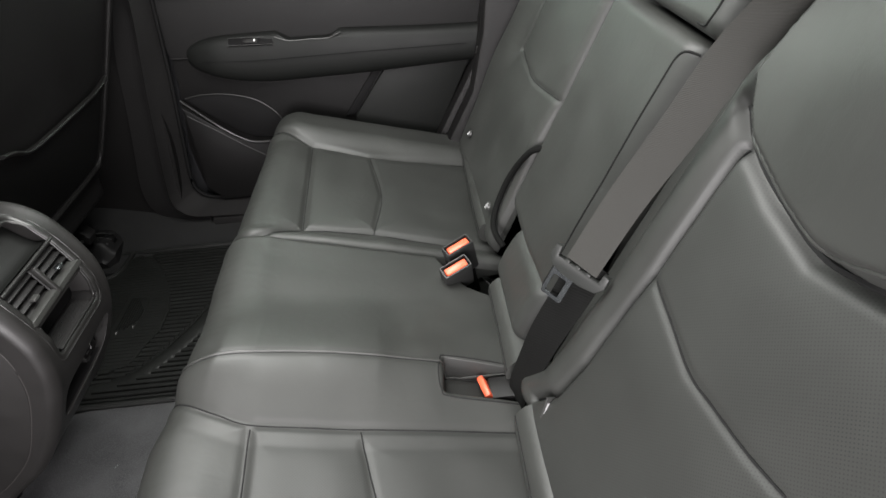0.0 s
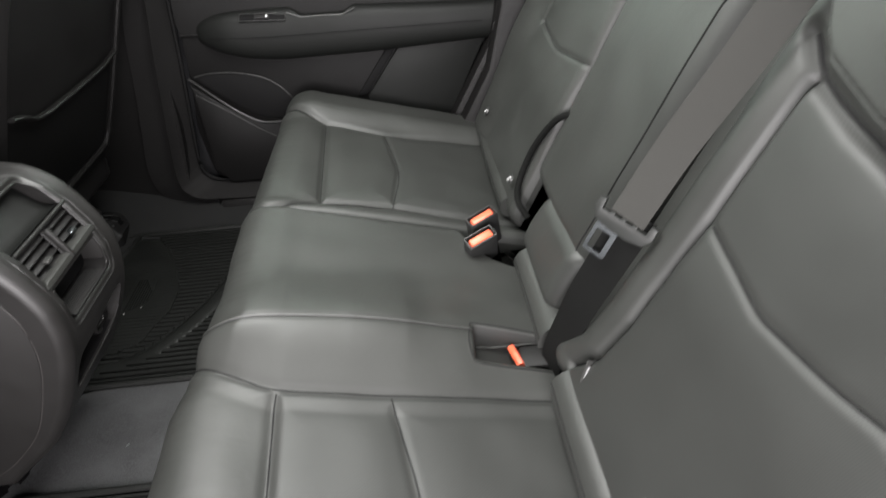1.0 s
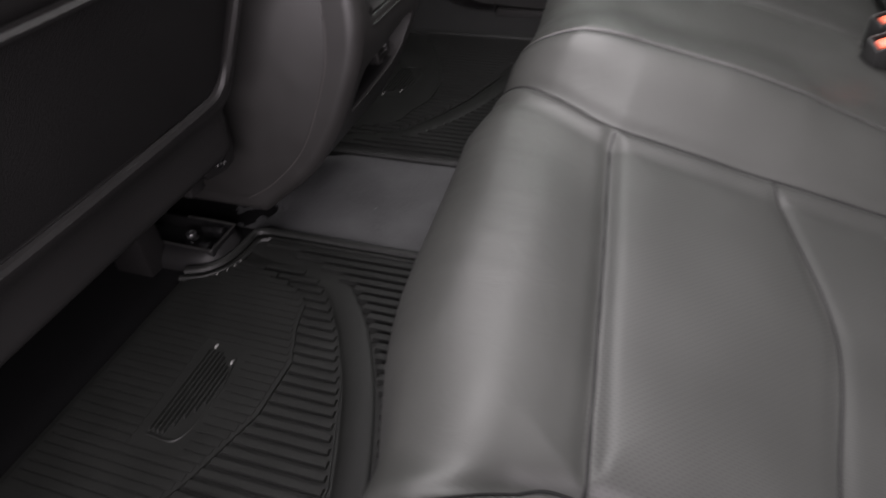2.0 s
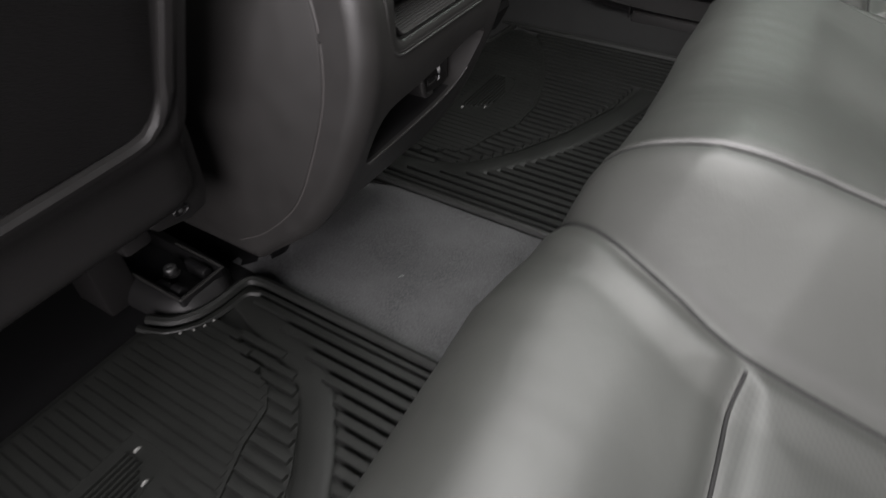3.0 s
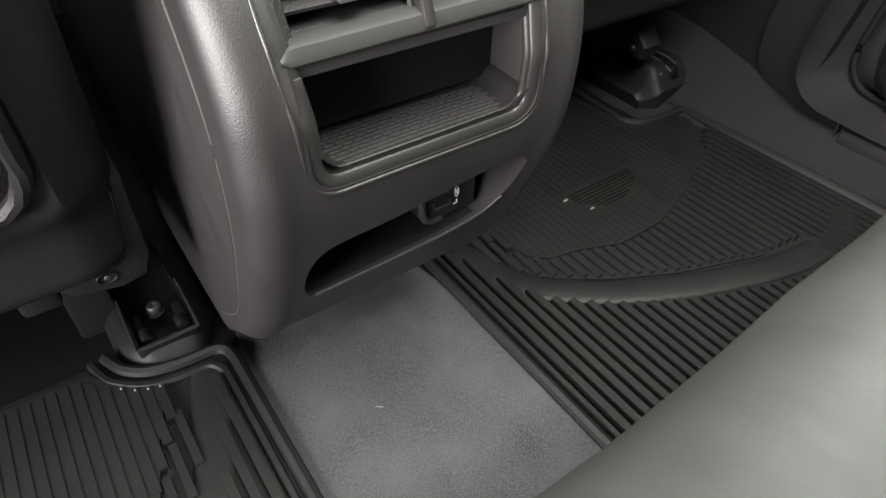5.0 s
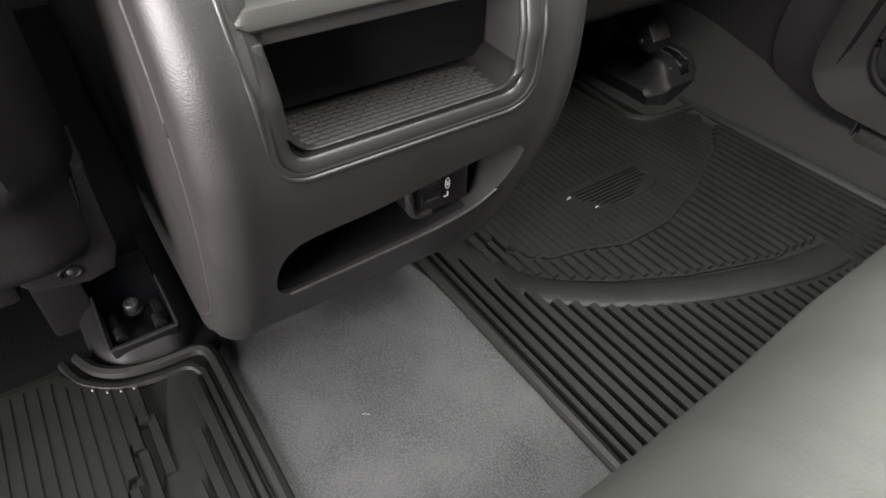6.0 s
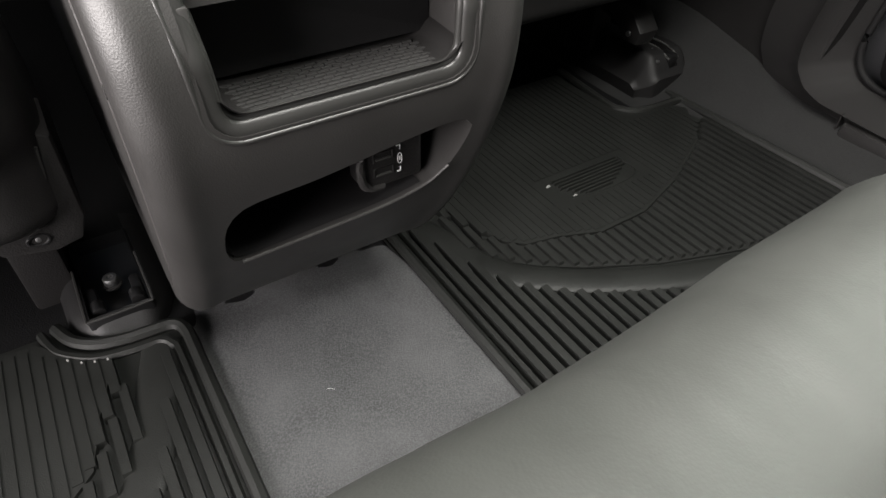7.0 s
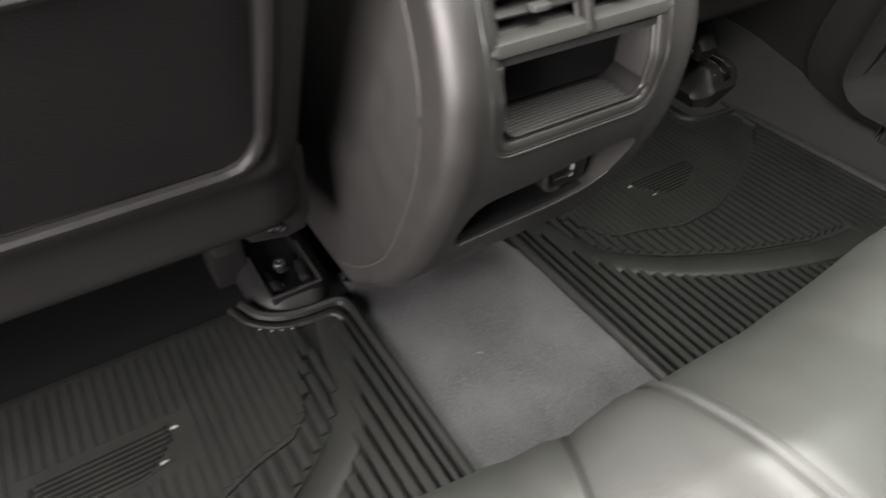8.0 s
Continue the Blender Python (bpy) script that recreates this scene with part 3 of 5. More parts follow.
near_back = near_cushion
near_rest = back(near_back, 0.14, 0.774, 0.20, 0.80, (0.05, 0.008), (0.03, 0.04),
     [(NB_LOW, 0.003, 0.005), (NB_HIGH, 0.010, 0.0090), (NB_EDGE, 0.009, 0.0050)], nb_lift, nb_region,
     ["backrest_pad", "backrest_insert", "backrest_top", "backrest_band"], [PERFORATED_BACK, PERFORATED_BACK, LEATHER, LEATHER], ["", "", "raised upper pad", "rounded roll beside the belt"])
PIPE = [(y, z + 0.009) for y, z in PAD_FOOT] + [(0.611, 0.672), (0.605, 0.698), (0.590, 0.735), (0.570, 0.775)]
bm = tube([near_rest(y, z) for y, z in dense(PIPE[1:], 0.012)], 0.0024, 8, 90)
part("piping", bm, LEATHER, near_back)
for line in (NB_LOW[1:], NB_EDGE):
    seam_line(near_back, near_rest, line, 0.0014)
# thicker dark line, painting in the shade under the raised pad
seam_line(near_back, near_rest, NB_HIGH[1:], 0.0030)

# middle section with its folding armrest
FB_LINE = [(1.08, 0.470), (1.22, 0.452), (1.30, 0.456), (1.385, 0.463)]
FB_SIDE = [(1.385, 0.463), (1.375, 0.56), (1.36, 0.80)]


def plain_region(S, Y):
    return np.zeros(S.shape, int)


middle_back = thing("folding_armrest", (0.40, 0.93, 0.30), "smooth charcoal leather middle backrest folded upright", "armrest", "")
middle_rest = back(middle_back, 0.780, 1.066, 0.285, 0.643, (0.034, 0.014), (0.03, 0.02), [], lambda S, Y: -0.006 + 0.006 * np.exp(-((Y - 0.935) / 0.10) ** 2) + 0 * S, plain_region,
     ["armrest_pad"], [LEATHER], [""])
seam_line(middle_back, middle_rest, [(0.812, 0.30), (0.813, 0.50), (0.812, 0.600), (0.809, 0.620), (0.800, 0.628), (0.788, 0.630)], 0.0016)
middle_lip = thing("lower_back_pad", (0.30, 0.87, 0.17), "rounded leather pad under the folded armrest", "car seat", "")
back(middle_lip, 0.785, 0.982, 0.215, 0.312, (0.03, 0.03), (0.02, 0.03), [], lambda S, Y: -0.002 + 0.010 * np.exp(-((S - rest(0.25)) / 0.06) ** 2) + 0 * Y, plain_region,
     ["pad"], [LEATHER], [""])


def fb_lift(S, Y):
    return 0.014 * smooth_step(Y, 1.38, 1.50) + 0.006 * np.exp(-((S - rest(0.40)) / 0.07) ** 2) - 0.020 * smooth_step(-Y, -1.07, -1.02) * (1 - smooth_step(S, rest(0.25), rest(0.36)))


def fb_region(S, Y):
    low = np.interp(Y, [a for a, _ in FB_LINE], [rest(b) for _, b in FB_LINE])
    r = np.where((S > low), 1, 0)
    return np.where((Y > 1.385 - 0.1 * (S - rest(0.463))) & (S > low), 2, r)


far_back = far_cushion
far_rest = back(far_back, 1.072, 1.535, 0.19, 0.80, (0.02, 0.05), (0.03, 0.04), [(FB_LINE, 0.003, 0.005), (FB_SIDE, 0.003, 0.005)], fb_lift, fb_region,
     ["backrest_pad", "backrest_insert", "backrest_bolster"], [LEATHER] * 3, ["", "", ""])
seam_line(far_back, far_rest, FB_LINE)
seam_line(far_back, far_rest, FB_SIDE)

headrest = thing("headrest", (0.50, 0.86, 0.66), "low charcoal leather headrest above the armrest", "headrest")
headrest_face = back(headrest, 0.742, 1.00, 0.649, 0.80, (0.03, 0.03), (0.02, 0.03), [], lambda S, Y: 0.004 + 0 * S, plain_region, ["pad"], [LEATHER], [""])
seam_line(headrest, headrest_face, [(0.800, 0.656), (0.782, 0.657), (0.772, 0.666), (0.769, 0.690), (0.767, 0.73), (0.766, 0.785)], 0.0016)


# the soft roll where each backrest meets its cushion
def roll(y0, y1, r, label):
    owner = thing("seat_base_roll", (0.285, (y0 + y1) / 2, 0.16), label, "car seat", "backrest rolls")
    pts = [(0.283 + 0.002 * math.sin(9 * y), y, 0.194 + 0.002 * math.cos(11 * y)) for y in np.linspace(y0, y1, 7)]
    part("leather_roll", tube(pts, r, 20, 60, up=(-0.9, 0, 0.4)), LEATHER, owner)
    part("seam", tube([(x - r * 0.93, y, z + r * 0.36) for x, y, z in pts], 0.0009, 6, 60), THREAD, owner, "dark stitched seam")


roll(0.16, 0.665, 0.030, "narrow leather roll at the foot of the backrest")
roll(0.748, 0.945, 0.029, "short leather roll at the foot of the middle backrest")
roll(1.12, 1.50, 0.022, "leather roll at the foot of the door-side backrest")


# ---- belts, buckles and fittings of the bench ----
belt = thing("middle_seat_belt", (0.33, 0.70, 0.19), "grey webbing seat belt hanging down the backrest with its steel tongue", "seat belt")
FACING = math.cos(radians(48)) * np.array((0, 1.0, 0)) + math.sin(radians(48)) * OUT
across = lambda t: FACING
part("webbing", ribbon([on_back(0.560, 0.785, 0.050), on_back(0.597, 0.726, 0.040), on_back(0.613, 0.711, 0.037), on_back(0.634, 0.690, 0.035), on_back(0.654, 0.650, 0.034), on_back(0.664, 0.58, 0.034), on_back(0.675, 0.50, 0.036), on_back(0.679, 0.415, 0.037)], 0.041, 0.0016, across, 50), WEBBING, belt)
part("lower_webbing", ribbon([on_back(0.677, 0.425, 0.030), on_back(0.682, 0.36, 0.028), on_back(0.692, 0.30, 0.022), on_back(0.704, 0.245, 0.010), on_back(0.712, 0.20, 0.000), on_back(0.714, 0.165, -0.015)], 0.046, 0.0016, lambda t: (1 - t) * FACING + t * np.array((-0.2, 1.0, 0.3)), 40), WEBBING_DARK, belt, "darker lower webbing")
A3, D3 = Vector(FACING), Vector(-UP)
N3 = A3.cross(D3).normalized()
if N3.dot(Vector((0, -1, 0.5))) < 0:
    N3 = -N3
tongue_at = Matrix.Translation(on_back(0.680, 0.412, 0.038)) @ Matrix(((A3.x, D3.x, N3.x, 0), (A3.y, D3.y, N3.y, 0), (A3.z, D3.z, N3.z, 0), (0, 0, 0, 1)))
grip = slab([(-0.036, -0.012), (-0.028, -0.013), (-0.027, -0.001), (0.027, -0.001), (0.028, -0.013), (0.036, -0.012), (0.037, 0.002), (0.030, 0.013), (0.012, 0.017), (-0.012, 0.017), (-0.030, 0.013), (-0.037, 0.002)], 2, -0.004, 0.0055, 0.002)
for k in range(3):
    box(grip, (-0.016 + 0.014 * k, -0.003, -0.003), (-0.010 + 0.014 * k, 0.002, 0.005), 0.001)
bmesh.ops.transform(grip, matrix=tongue_at, verts=grip.verts)
grip_ob = part("tongue_grip", grip, GRIP, belt, "dark grey plastic grip of the tongue")
blade = slab(rounded(-0.002, 0.014, 0.026, 0.052, 0.004), 2, -0.0005, 0.0025)
bmesh.ops.transform(blade, matrix=tongue_at, verts=blade.verts)
blade_ob = part("steel_tongue", blade, STEEL, grip_ob, "bright steel tongue")
hole = slab(rounded(0.0042, 0.022, 0.0218, 0.0475, 0.002), 2, -0.01, 0.01)
bmesh.ops.transform(hole, matrix=tongue_at, verts=hole.verts)
carve(blade_ob, [hole])


def buckle(at, turn, label):
    owner = thing("seat_belt_buckle", at, label, "buckle", "belt buckles")
    m = Matrix.Translation(at) @ turn
    body = boxed((-0.027, -0.013, -0.070), (0.027, 0.013, 0.0), 0.005)
    bmesh.ops.transform(body, matrix=m, verts=body.verts)
    body_ob = part("buckle_body", body, BUCKLE, owner)
    slot = boxed((-0.0228, -0.0104, -0.010), (0.0228, 0.0100, 0.01))
    bmesh.ops.transform(slot, matrix=m, verts=slot.verts)
    carve(body_ob, [slot])
    press = boxed((-0.0205, -0.0088, -0.012), (0.0205, 0.0054, 0.0008), 0.003)
    bmesh.ops.transform(press, matrix=m, verts=press.verts)
    part("press_button", press, RED, owner, "red press button")
    edge = [(x, y, 0.0003) for x, y in rounded(-0.0245, -0.0108, 0.0245, 0.0108, 0.003, 3)]
    rim = tube(edge, 0.0007, 6, 60, True)
    bmesh.ops.transform(rim, matrix=m, verts=rim.verts)
    part("buckle_rim", rim, GLOSS, owner, "thin grey rim")
    stalk = boxed((-0.020, -0.006, -0.15), (0.020, 0.006, -0.066), 0.003)
    bmesh.ops.transform(stalk, matrix=m, verts=stalk.verts)
    part("stalk", stalk, WEBBING_DARK, owner)
    return owner


buckle((0.212, 1.010, 0.250), pose(0, 0, 0, 10, -14, 24), "black buckle with a red button standing in the seat gap")
buckle((0.204, 0.962, 0.240), pose(0, 0, 0, 22, -14, 22), "black buckle leaning forward with its red button up")

lying = thing("seat_belt_buckle", (0.25, 0.735, 0.18), "black buckle lying in a hollow of the seat", "buckle", "belt buckles")
part("buckle_body", boxed((0.228, 0.716, 0.150), (0.300, 0.758, 0.186), 0.005, Matrix.Translation((0, 0, 0))), DARK, lying)
part("press_button", boxed((-0.005, -0.020, -0.013), (0.005, 0.020, 0.013), 0.003, Matrix.Translation((0.2255, 0.737, 0.180)) @ pose(0, 0, 0, 0, -25, 12)), RED, lying, "red press button")


def anchor(y, z, label):
    at = on_back(y, z, 0.012)
    owner = thing("child_seat_anchor_mark", at, label, "anchor mark", "anchor marks")
    m = Matrix.Translation(at) @ Matrix(((0, UP[0], OUT[0], 0), (1, 0, 0, 0), (0, UP[2], OUT[2], 0), (0, 0, 0, 1)))
    ring = bmesh.new()
    bmesh.ops.create_cone(ring, cap_ends=True, segments=24, radius1=0.0090, radius2=0.0080, depth=0.004)
    bmesh.ops.transform(ring, matrix=m, verts=ring.verts)
    part("disc", ring, GLOSS, owner)
    loop = tube([(0.0075 * math.cos(a), 0.0075 * math.sin(a), 0.0025) for a in np.linspace(0, 6.0, 12)], 0.0008, 6, 30)
    bmesh.ops.transform(loop, matrix=m, verts=loop.verts)
    part("rim", loop, DULL_STEEL, owner, "thin steel rim")
    bar = boxed((-0.0018, -0.0048, 0.001), (0.0018, 0.004, 0.0032), 0.0006)
    bmesh.ops.transform(bar, matrix=m, verts=bar.verts)
    part("emblem", bar, LINT, owner)


anchor(1.440, 0.256, "small bright anchor disc by the door-side backrest")
anchor(1.118, 0.252, "small bright anchor disc near the pull strap")

tag = thing("anchor_tag", on_back(0.640, 0.250, 0.0), "small bright sewn anchor tag in the backrest gap", "anchor mark", "anchor marks")
part("tag_cloth", slab([(0.0, 0.0), (0.020, 0.006), (0.024, 0.022), (0.010, 0.030)], 1, -0.0015, 0.0015), GLOSS, tag).matrix_parent_inverse = pose(0, 0, 0, 0, 0, 25) @ pose(-0.012, -0.004, -0.012)
part("tag_mark", slab([(0.003, 0.005), (0.017, 0.010), (0.018, 0.019), (0.009, 0.022)], 1, -0.0024, -0.0016), LINT, tag).matrix_parent_inverse = pose(0, 0, 0, 0, 0, 25) @ pose(-0.012, -0.004, -0.012)

strap = thing("pull_strap", on_back(1.04, 0.24, 0.0), "black webbing pull strap looped beside the armrest", "strap")
part("strap_webbing", tube([on_back(1.048, 0.404, -0.012), on_back(1.066, 0.384, 0.004), on_back(1.092, 0.333, 0.007), on_back(1.094, 0.287, 0.007), on_back(1.075, 0.254, 0.007), on_back(1.043, 0.244, 0.005), on_back(1.020, 0.235, -0.012)], 0.0056, 10, 60), WEBBING_DARK, strap)

far_belt = thing("door_side_seat_belt", (0.34, 1.58, 0.15), "black seat belt hanging down beside the far pillar", "seat belt")
part("webbing", ribbon([(0.43, 1.57, 0.80), (0.385, 1.575, 0.55), (0.352, 1.575, 0.42), (0.33, 1.565, 0.30), (0.30, 1.55, 0.16), (0.29, 1.545, 0.10)], 0.046, 0.0016, lambda t: (0.9, -0.35, -0.2), 40), WEBBING_DARK, far_belt)
part("tongue_grip", boxed((-0.030, -0.008, -0.012), (0.030, 0.008, 0.012), 0.005, Matrix.Translation((0.345, 1.562, 0.405)) @ pose(0, 0, 0, 0, 15, -20)), PLASTIC, far_belt, "black plastic belt tongue")
part("side_loop", tube([(0.372, 1.520, 0.420), (0.352, 1.528, 0.390), (0.318, 1.530, 0.31), (0.296, 1.50, 0.26), (0.290, 1.485, 0.22)], 0.006, 8, 30, flat=0.5), GLOSS, far_back, "edge piping of the backrest")

# ---- floor ----
# floor coloured near black to hold the shade under the seats
floor = tagged(part("floor", slab([(-1.6, 0.12), (0.40, 0.12), (0.40, 1.60), (-1.6, 1.60)], 2, -0.06, -0.012), SHADED_FLOOR), "car floor with the shade under the seats in its black colour", "floor", kind="structure")
tunnel = bmesh.new()
rows = []
for x in np.linspace(-0.62, 0.10, 60):
    row = []
    for y in np.linspace(0.700, 0.995, 40):
        edge = min(y - 0.700, 0.995 - y)
        z = -0.012 + 0.010 * float(smooth_step(edge, 0.0, 0.05)) + 0.0012 * noise.noise((x * 40, y * 40, 0)) - 0.010 * float(smooth_step(-x, 0.50, 0.56))
        row.append(tunnel.verts.new((x, y, z)))
    rows.append(row)
for a, b in zip(rows, rows[1:]):
    for k in range(39):
        tunnel.faces.new((a[k], b[k], b[k + 1], a[k + 1]))
tunnel = tagged(part("carpet_tunnel", tunnel, CARPET), "grey carpet over the middle of the floor", "carpet", kind="structure")
part("lint", tube([(-0.404, 0.814, 0.0002), (-0.402, 0.817, 0.0012), (-0.400, 0.8195, 0.0004)], 0.00014, 5, 8), LINT, tunnel, "pale thread lying on the carpet")

side = bmesh.new()
rows = []
for x in np.linspace(-1.2, 0.25, 50):
    row = []
    for k, (y, z) in enumerate([(1.42, -0.012), (1.47, -0.008), (1.50, 0.0), (1.53, 0.012), (1.56, 0.026), (1.60, 0.034)]):
        lift = 0.05 * float(smooth_step(-x, 0.45, 0.75)) * k / 5
        row.append(side.verts.new((x, y + 0.003 * math.sin(13 * x), z + lift + 0.0015 * noise.noise((x * 20, y * 20, 5)))))
    rows.append(row)
for a, b in zip(rows, rows[1:]):
    for k in range(5):
        side.faces.new((a[k], b[k], b[k + 1], a[k + 1]))
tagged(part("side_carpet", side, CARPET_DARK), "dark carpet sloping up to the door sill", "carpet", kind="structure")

# ---- rubber floor mats ----
# a mat in its own lengths: a from its front tip backwards, v from its inner edge outwards
ARC = [(0.018, 0.030), (0.035, 0.035), (0.080, 0.050), (0.119, 0.061), (0.163, 0.083), (0.195, 0.118), (0.222, 0.157), (0.260, 0.232), (0.295, 0.334), (0.305, 0.40)]
INNER = [(0.023, 0.060), (0.059, 0.074), (0.100, 0.093), (0.125, 0.106), (0.142, 0.125), (0.150, 0.162), (0.170, 0.212), (0.169, 0.282), (0.143, 0.364), (0.097, 0.461), (0.055, 0.52)]


def arc_a(v):
    return float(np.interp(v, [p[1] for p in ARC], [p[0] for p in ARC]))


def inner_a(v):
    return float(np.interp(v, [p[1] for p in INNER], [p[0] for p in INNER]))


def groove_bar(a0, a1, half, high, place, taper=0.002):
    """A low bar with sloping flanks, its ends sloped."""
    bm = bmesh.new()
    lo = [bm.verts.new(place(a, v, 0.0)) for a, v in ((a0, -half), (a1, -half), (a1, half), (a0, half))]
    hi = [bm.verts.new(place(a, v, high)) for a, v in ((a0 + taper, -half * 0.84), (a1 - taper, -half * 0.84), (a1 - taper, half * 0.84), (a0 + taper, half * 0.84))]
    bm.faces.new(hi)
    for k in range(4):
        bm.faces.new((lo[k], lo[(k + 1) % 4], hi[(k + 1) % 4], hi[k]))
    return bm


def floor_mat(tip, inner, way, label, notch_v, outer_v, front=-0.16):
    owner = thing("floor_mat", (tip + 0.15, inner + way * 0.25, -0.008), label, "floor mat", "floor mats")
    place = lambda a, v, z: (tip + a, inner + way * v, z)
    rear = 0.50
    cut = lambda line: [(a, v) for a, v in line if a > front + 0.004]
    # outline with the corner cut out round the seat rail
    rim = cut([(0.006, 0.004), (0.0, 0.016), (-0.002, 0.050), (-0.010, 0.078), (-0.028, 0.098), (-0.060, 0.106), (-0.10, 0.104)]) + [(front, 0.104)] if notch_v == 0 else \
          [(0.0, 0.0), (front, 0.0)]
    far_rim = [(front, outer_v - 0.105)] + cut([(-0.05, outer_v - 0.105)]) + [(-0.025, outer_v - 0.10), (-0.010, outer_v - 0.085), (-0.003, outer_v - 0.05), (-0.002, outer_v - 0.012), (0.004, outer_v - 0.003), (0.012, outer_v)]
    outline = rim + far_rim + [(rear, outer_v), (rear, 0.0)]
    sheet = slab([(tip + a, inner + way * v) for a, v in outline], 2, -0.009, -0.0050)
    part("mat_sheet", sheet, RUBBER, owner)
    if notch_v == 0:
        border = [(rear, 0.006), (0.25, 0.006), (0.05, 0.006), (0.022, 0.007), (0.010, 0.011), (0.005, 0.020), (0.004, 0.034), (0.002, 0.056), (-0.005, 0.080), (-0.020, 0.098)] + cut([(-0.045, 0.107), (-0.08, 0.109)]) + [(front, 0.109)]
        second = [(rear, 0.019), (0.25, 0.019), (0.055, 0.019), (0.032, 0.021), (0.022, 0.026), (0.018, 0.034), (0.016, 0.058), (0.009, 0.086), (-0.010, 0.109), (-0.026, 0.117)] + cut([(-0.08, 0.122)]) + [(front, 0.122)]
    else:
        border, second = [(rear, 0.006), (0.2, 0.006), (front, 0.006)], [(rear, 0.019), (0.2, 0.019), (front, 0.019)]
    part("raised_rim", tube([place(a, v, 0.0005) for a, v in border], 0.0060, 8, 120, flat=1.0), RUBBER, owner)
    part("inner_rim", tube([place(a, v, -0.0012) for a, v in second], 0.0042, 6, 120, flat=1.1), RUBBER, owner)
    border = [(front, outer_v - 0.101)] + [(a + 0.006, v - 0.006) for a, v in far_rim[1:]] + [(rear, outer_v - 0.006)]
    part("raised_rim", tube([place(a, v, 0.0005) for a, v in border], 0.0060, 8, 90, flat=1.0), RUBBER, owner)
    arc = [(a, v) for a, v in ARC] + [(0.302, 0.46), (0.28, 0.50)]
    part("arched_band", tube([place(a, v, -0.0036) for a, v in arc], 0.0175, 16, 90, flat=0.20), RUBBER, owner, "smooth arched band across the mat")
    pitch = 0.0135
    for k in range(0, int(outer_v / pitch) - 2):
        v = 0.0305 + pitch * k
        spans = []
        first = arc_a(v) + 0.025 if v > 0.040 else 0.035
        if v < 0.42:
            spans.append((first, rear - 0.02, 0.0046, 0.0099))
        if v > 0.058:
            start = inner_a(v)
            stop = arc_a(v) - 0.023 if v < 0.40 else rear - 0.02
            if stop - start > 0.030:
                spans.append((start, stop, 0.0042, 0.0070))
        for a0, a1, half, high in spans:
            part("rib", groove_bar(a0, a1, half, high, lambda a, w, z: place(a, v + w, z - 0.0055)), RUBBER, owner, smooth=False)
    bed = INNER[2:-1] + [(0.200, 0.440), (0.275, 0.395)] + [(a - 0.021, v) for a, v in ARC[::-1] if 0.08 < v < 0.35]
    part("rib_bed", slab([(tip + a, inner + way * v) for a, v in bed], 2, -0.006, -0.0022), RUBBER, owner)
    # centre of the mat, finely ribbed
    lead = front + 0.012
    flat = [(lead, 0.128)] + [(a, v) for a, v in zip((0.024, 0.050, 0.075), (0.072, 0.082, 0.092))] + INNER[3:-1] + [(0.03, outer_v - 0.020), (0.012, outer_v - 0.030), (0.005, outer_v - 0.070), (-0.010, outer_v - 0.104), (max(lead, -0.03), outer_v - 0.116), (lead, outer_v - 0.118)]
    part("centre_plate", slab([(tip + a, inner + way * v) for a, v in flat], 2, -0.006, 0.0014), RUBBER, owner, "finely ribbed centre of the mat")
    k = 0
    while 0.066 + 0.0103 * k < outer_v - 0.035:
        v = 0.066 + 0.0103 * k
        k += 1
        first = float(np.interp(v, [0.066, 0.075, 0.106, 0.125, 0.14], [0.026, 0.020, 0.004, -0.012, lead + 0.004]))
        first = max(first, lead + 0.004)
        if v > outer_v - 0.122:
            first = max(first, 0.012)
        last = inner_a(v) - 0.004
        for lo, hi in ((first, min(last, 0.058)), (0.118, last)) if 0.205 < v < 0.345 else ((first, last),):
            if hi - lo > 0.012:
                part("flat_bar", groove_bar(lo, hi, 0.0047, 0.0078, lambda a, w, z: place(a, v + w, z - 0.0055), 0.001), RUBBER, owner, smooth=False)
    # crest in thin raised lines
    for k in range(8):
        a = 0.070 + 0.0055 * k
        cut = max(0.0, k - 3.0) * 0.0105
        bm = groove_bar(0.220 + cut * 0.55, 0.330 - cut, 0.0013, 0.0040, lambda v, w, z: place(a + w, v, z + 0.0012), 0.002)
        part("crest_line", bm, RUBBER, owner, smooth=False)
    # two pale edges put the crest's white glints into the colour
    for a, v in ((0.074, 0.210), (0.105, 0.226)):
        part("crest_edge", groove_bar(v, v + 0.007, 0.0008, 0.0028, lambda w, p, z: place(a + p, w, z + 0.0014), 0.002), NUB_GLINT, owner, "pale edge painted as a glint", smooth=False)
    part("crest_edge", tube([place(a, v, 0.0018) for a, v in ((0.106, 0.224), (0.114, 0.272), (0.106, 0.330), (0.070, 0.334))], 0.0014, 6, 30), RUBBER, owner)
    return owner, place


near_mat, near_place = floor_mat(-0.553, 0.738, -1, "black ribbed rubber floor mat behind the near front seat", 0, 0.545, -0.044)
far_mat, far_place = floor_mat(-0.603, 0.953, 1, "black ribbed rubber floor mat behind the far front seat", 1, 0.535)
for k in range(4):
    v = 0.105 - 0.010 * k
    part("nub", boxed((-0.0008, -0.0008, 0), (0.0008, 0.0008, 0.0040), 0.0003, Matrix.Translation(near_place((0.003, 0.012, 0.017, 0.020)[k], v, 0.0))), NUB_GLINT, near_mat, "tiny pale nub")
for k in range(2):
    part("nub", boxed((-0.0008, -0.0008, 0), (0.0008, 0.0008, 0.0040), 0.0003, Matrix.Translation(far_place(-0.004 + 0.004 * k, 0.452 + 0.014 * k, -0.001))), NUB_GLINT, far_mat, "tiny pale nub")


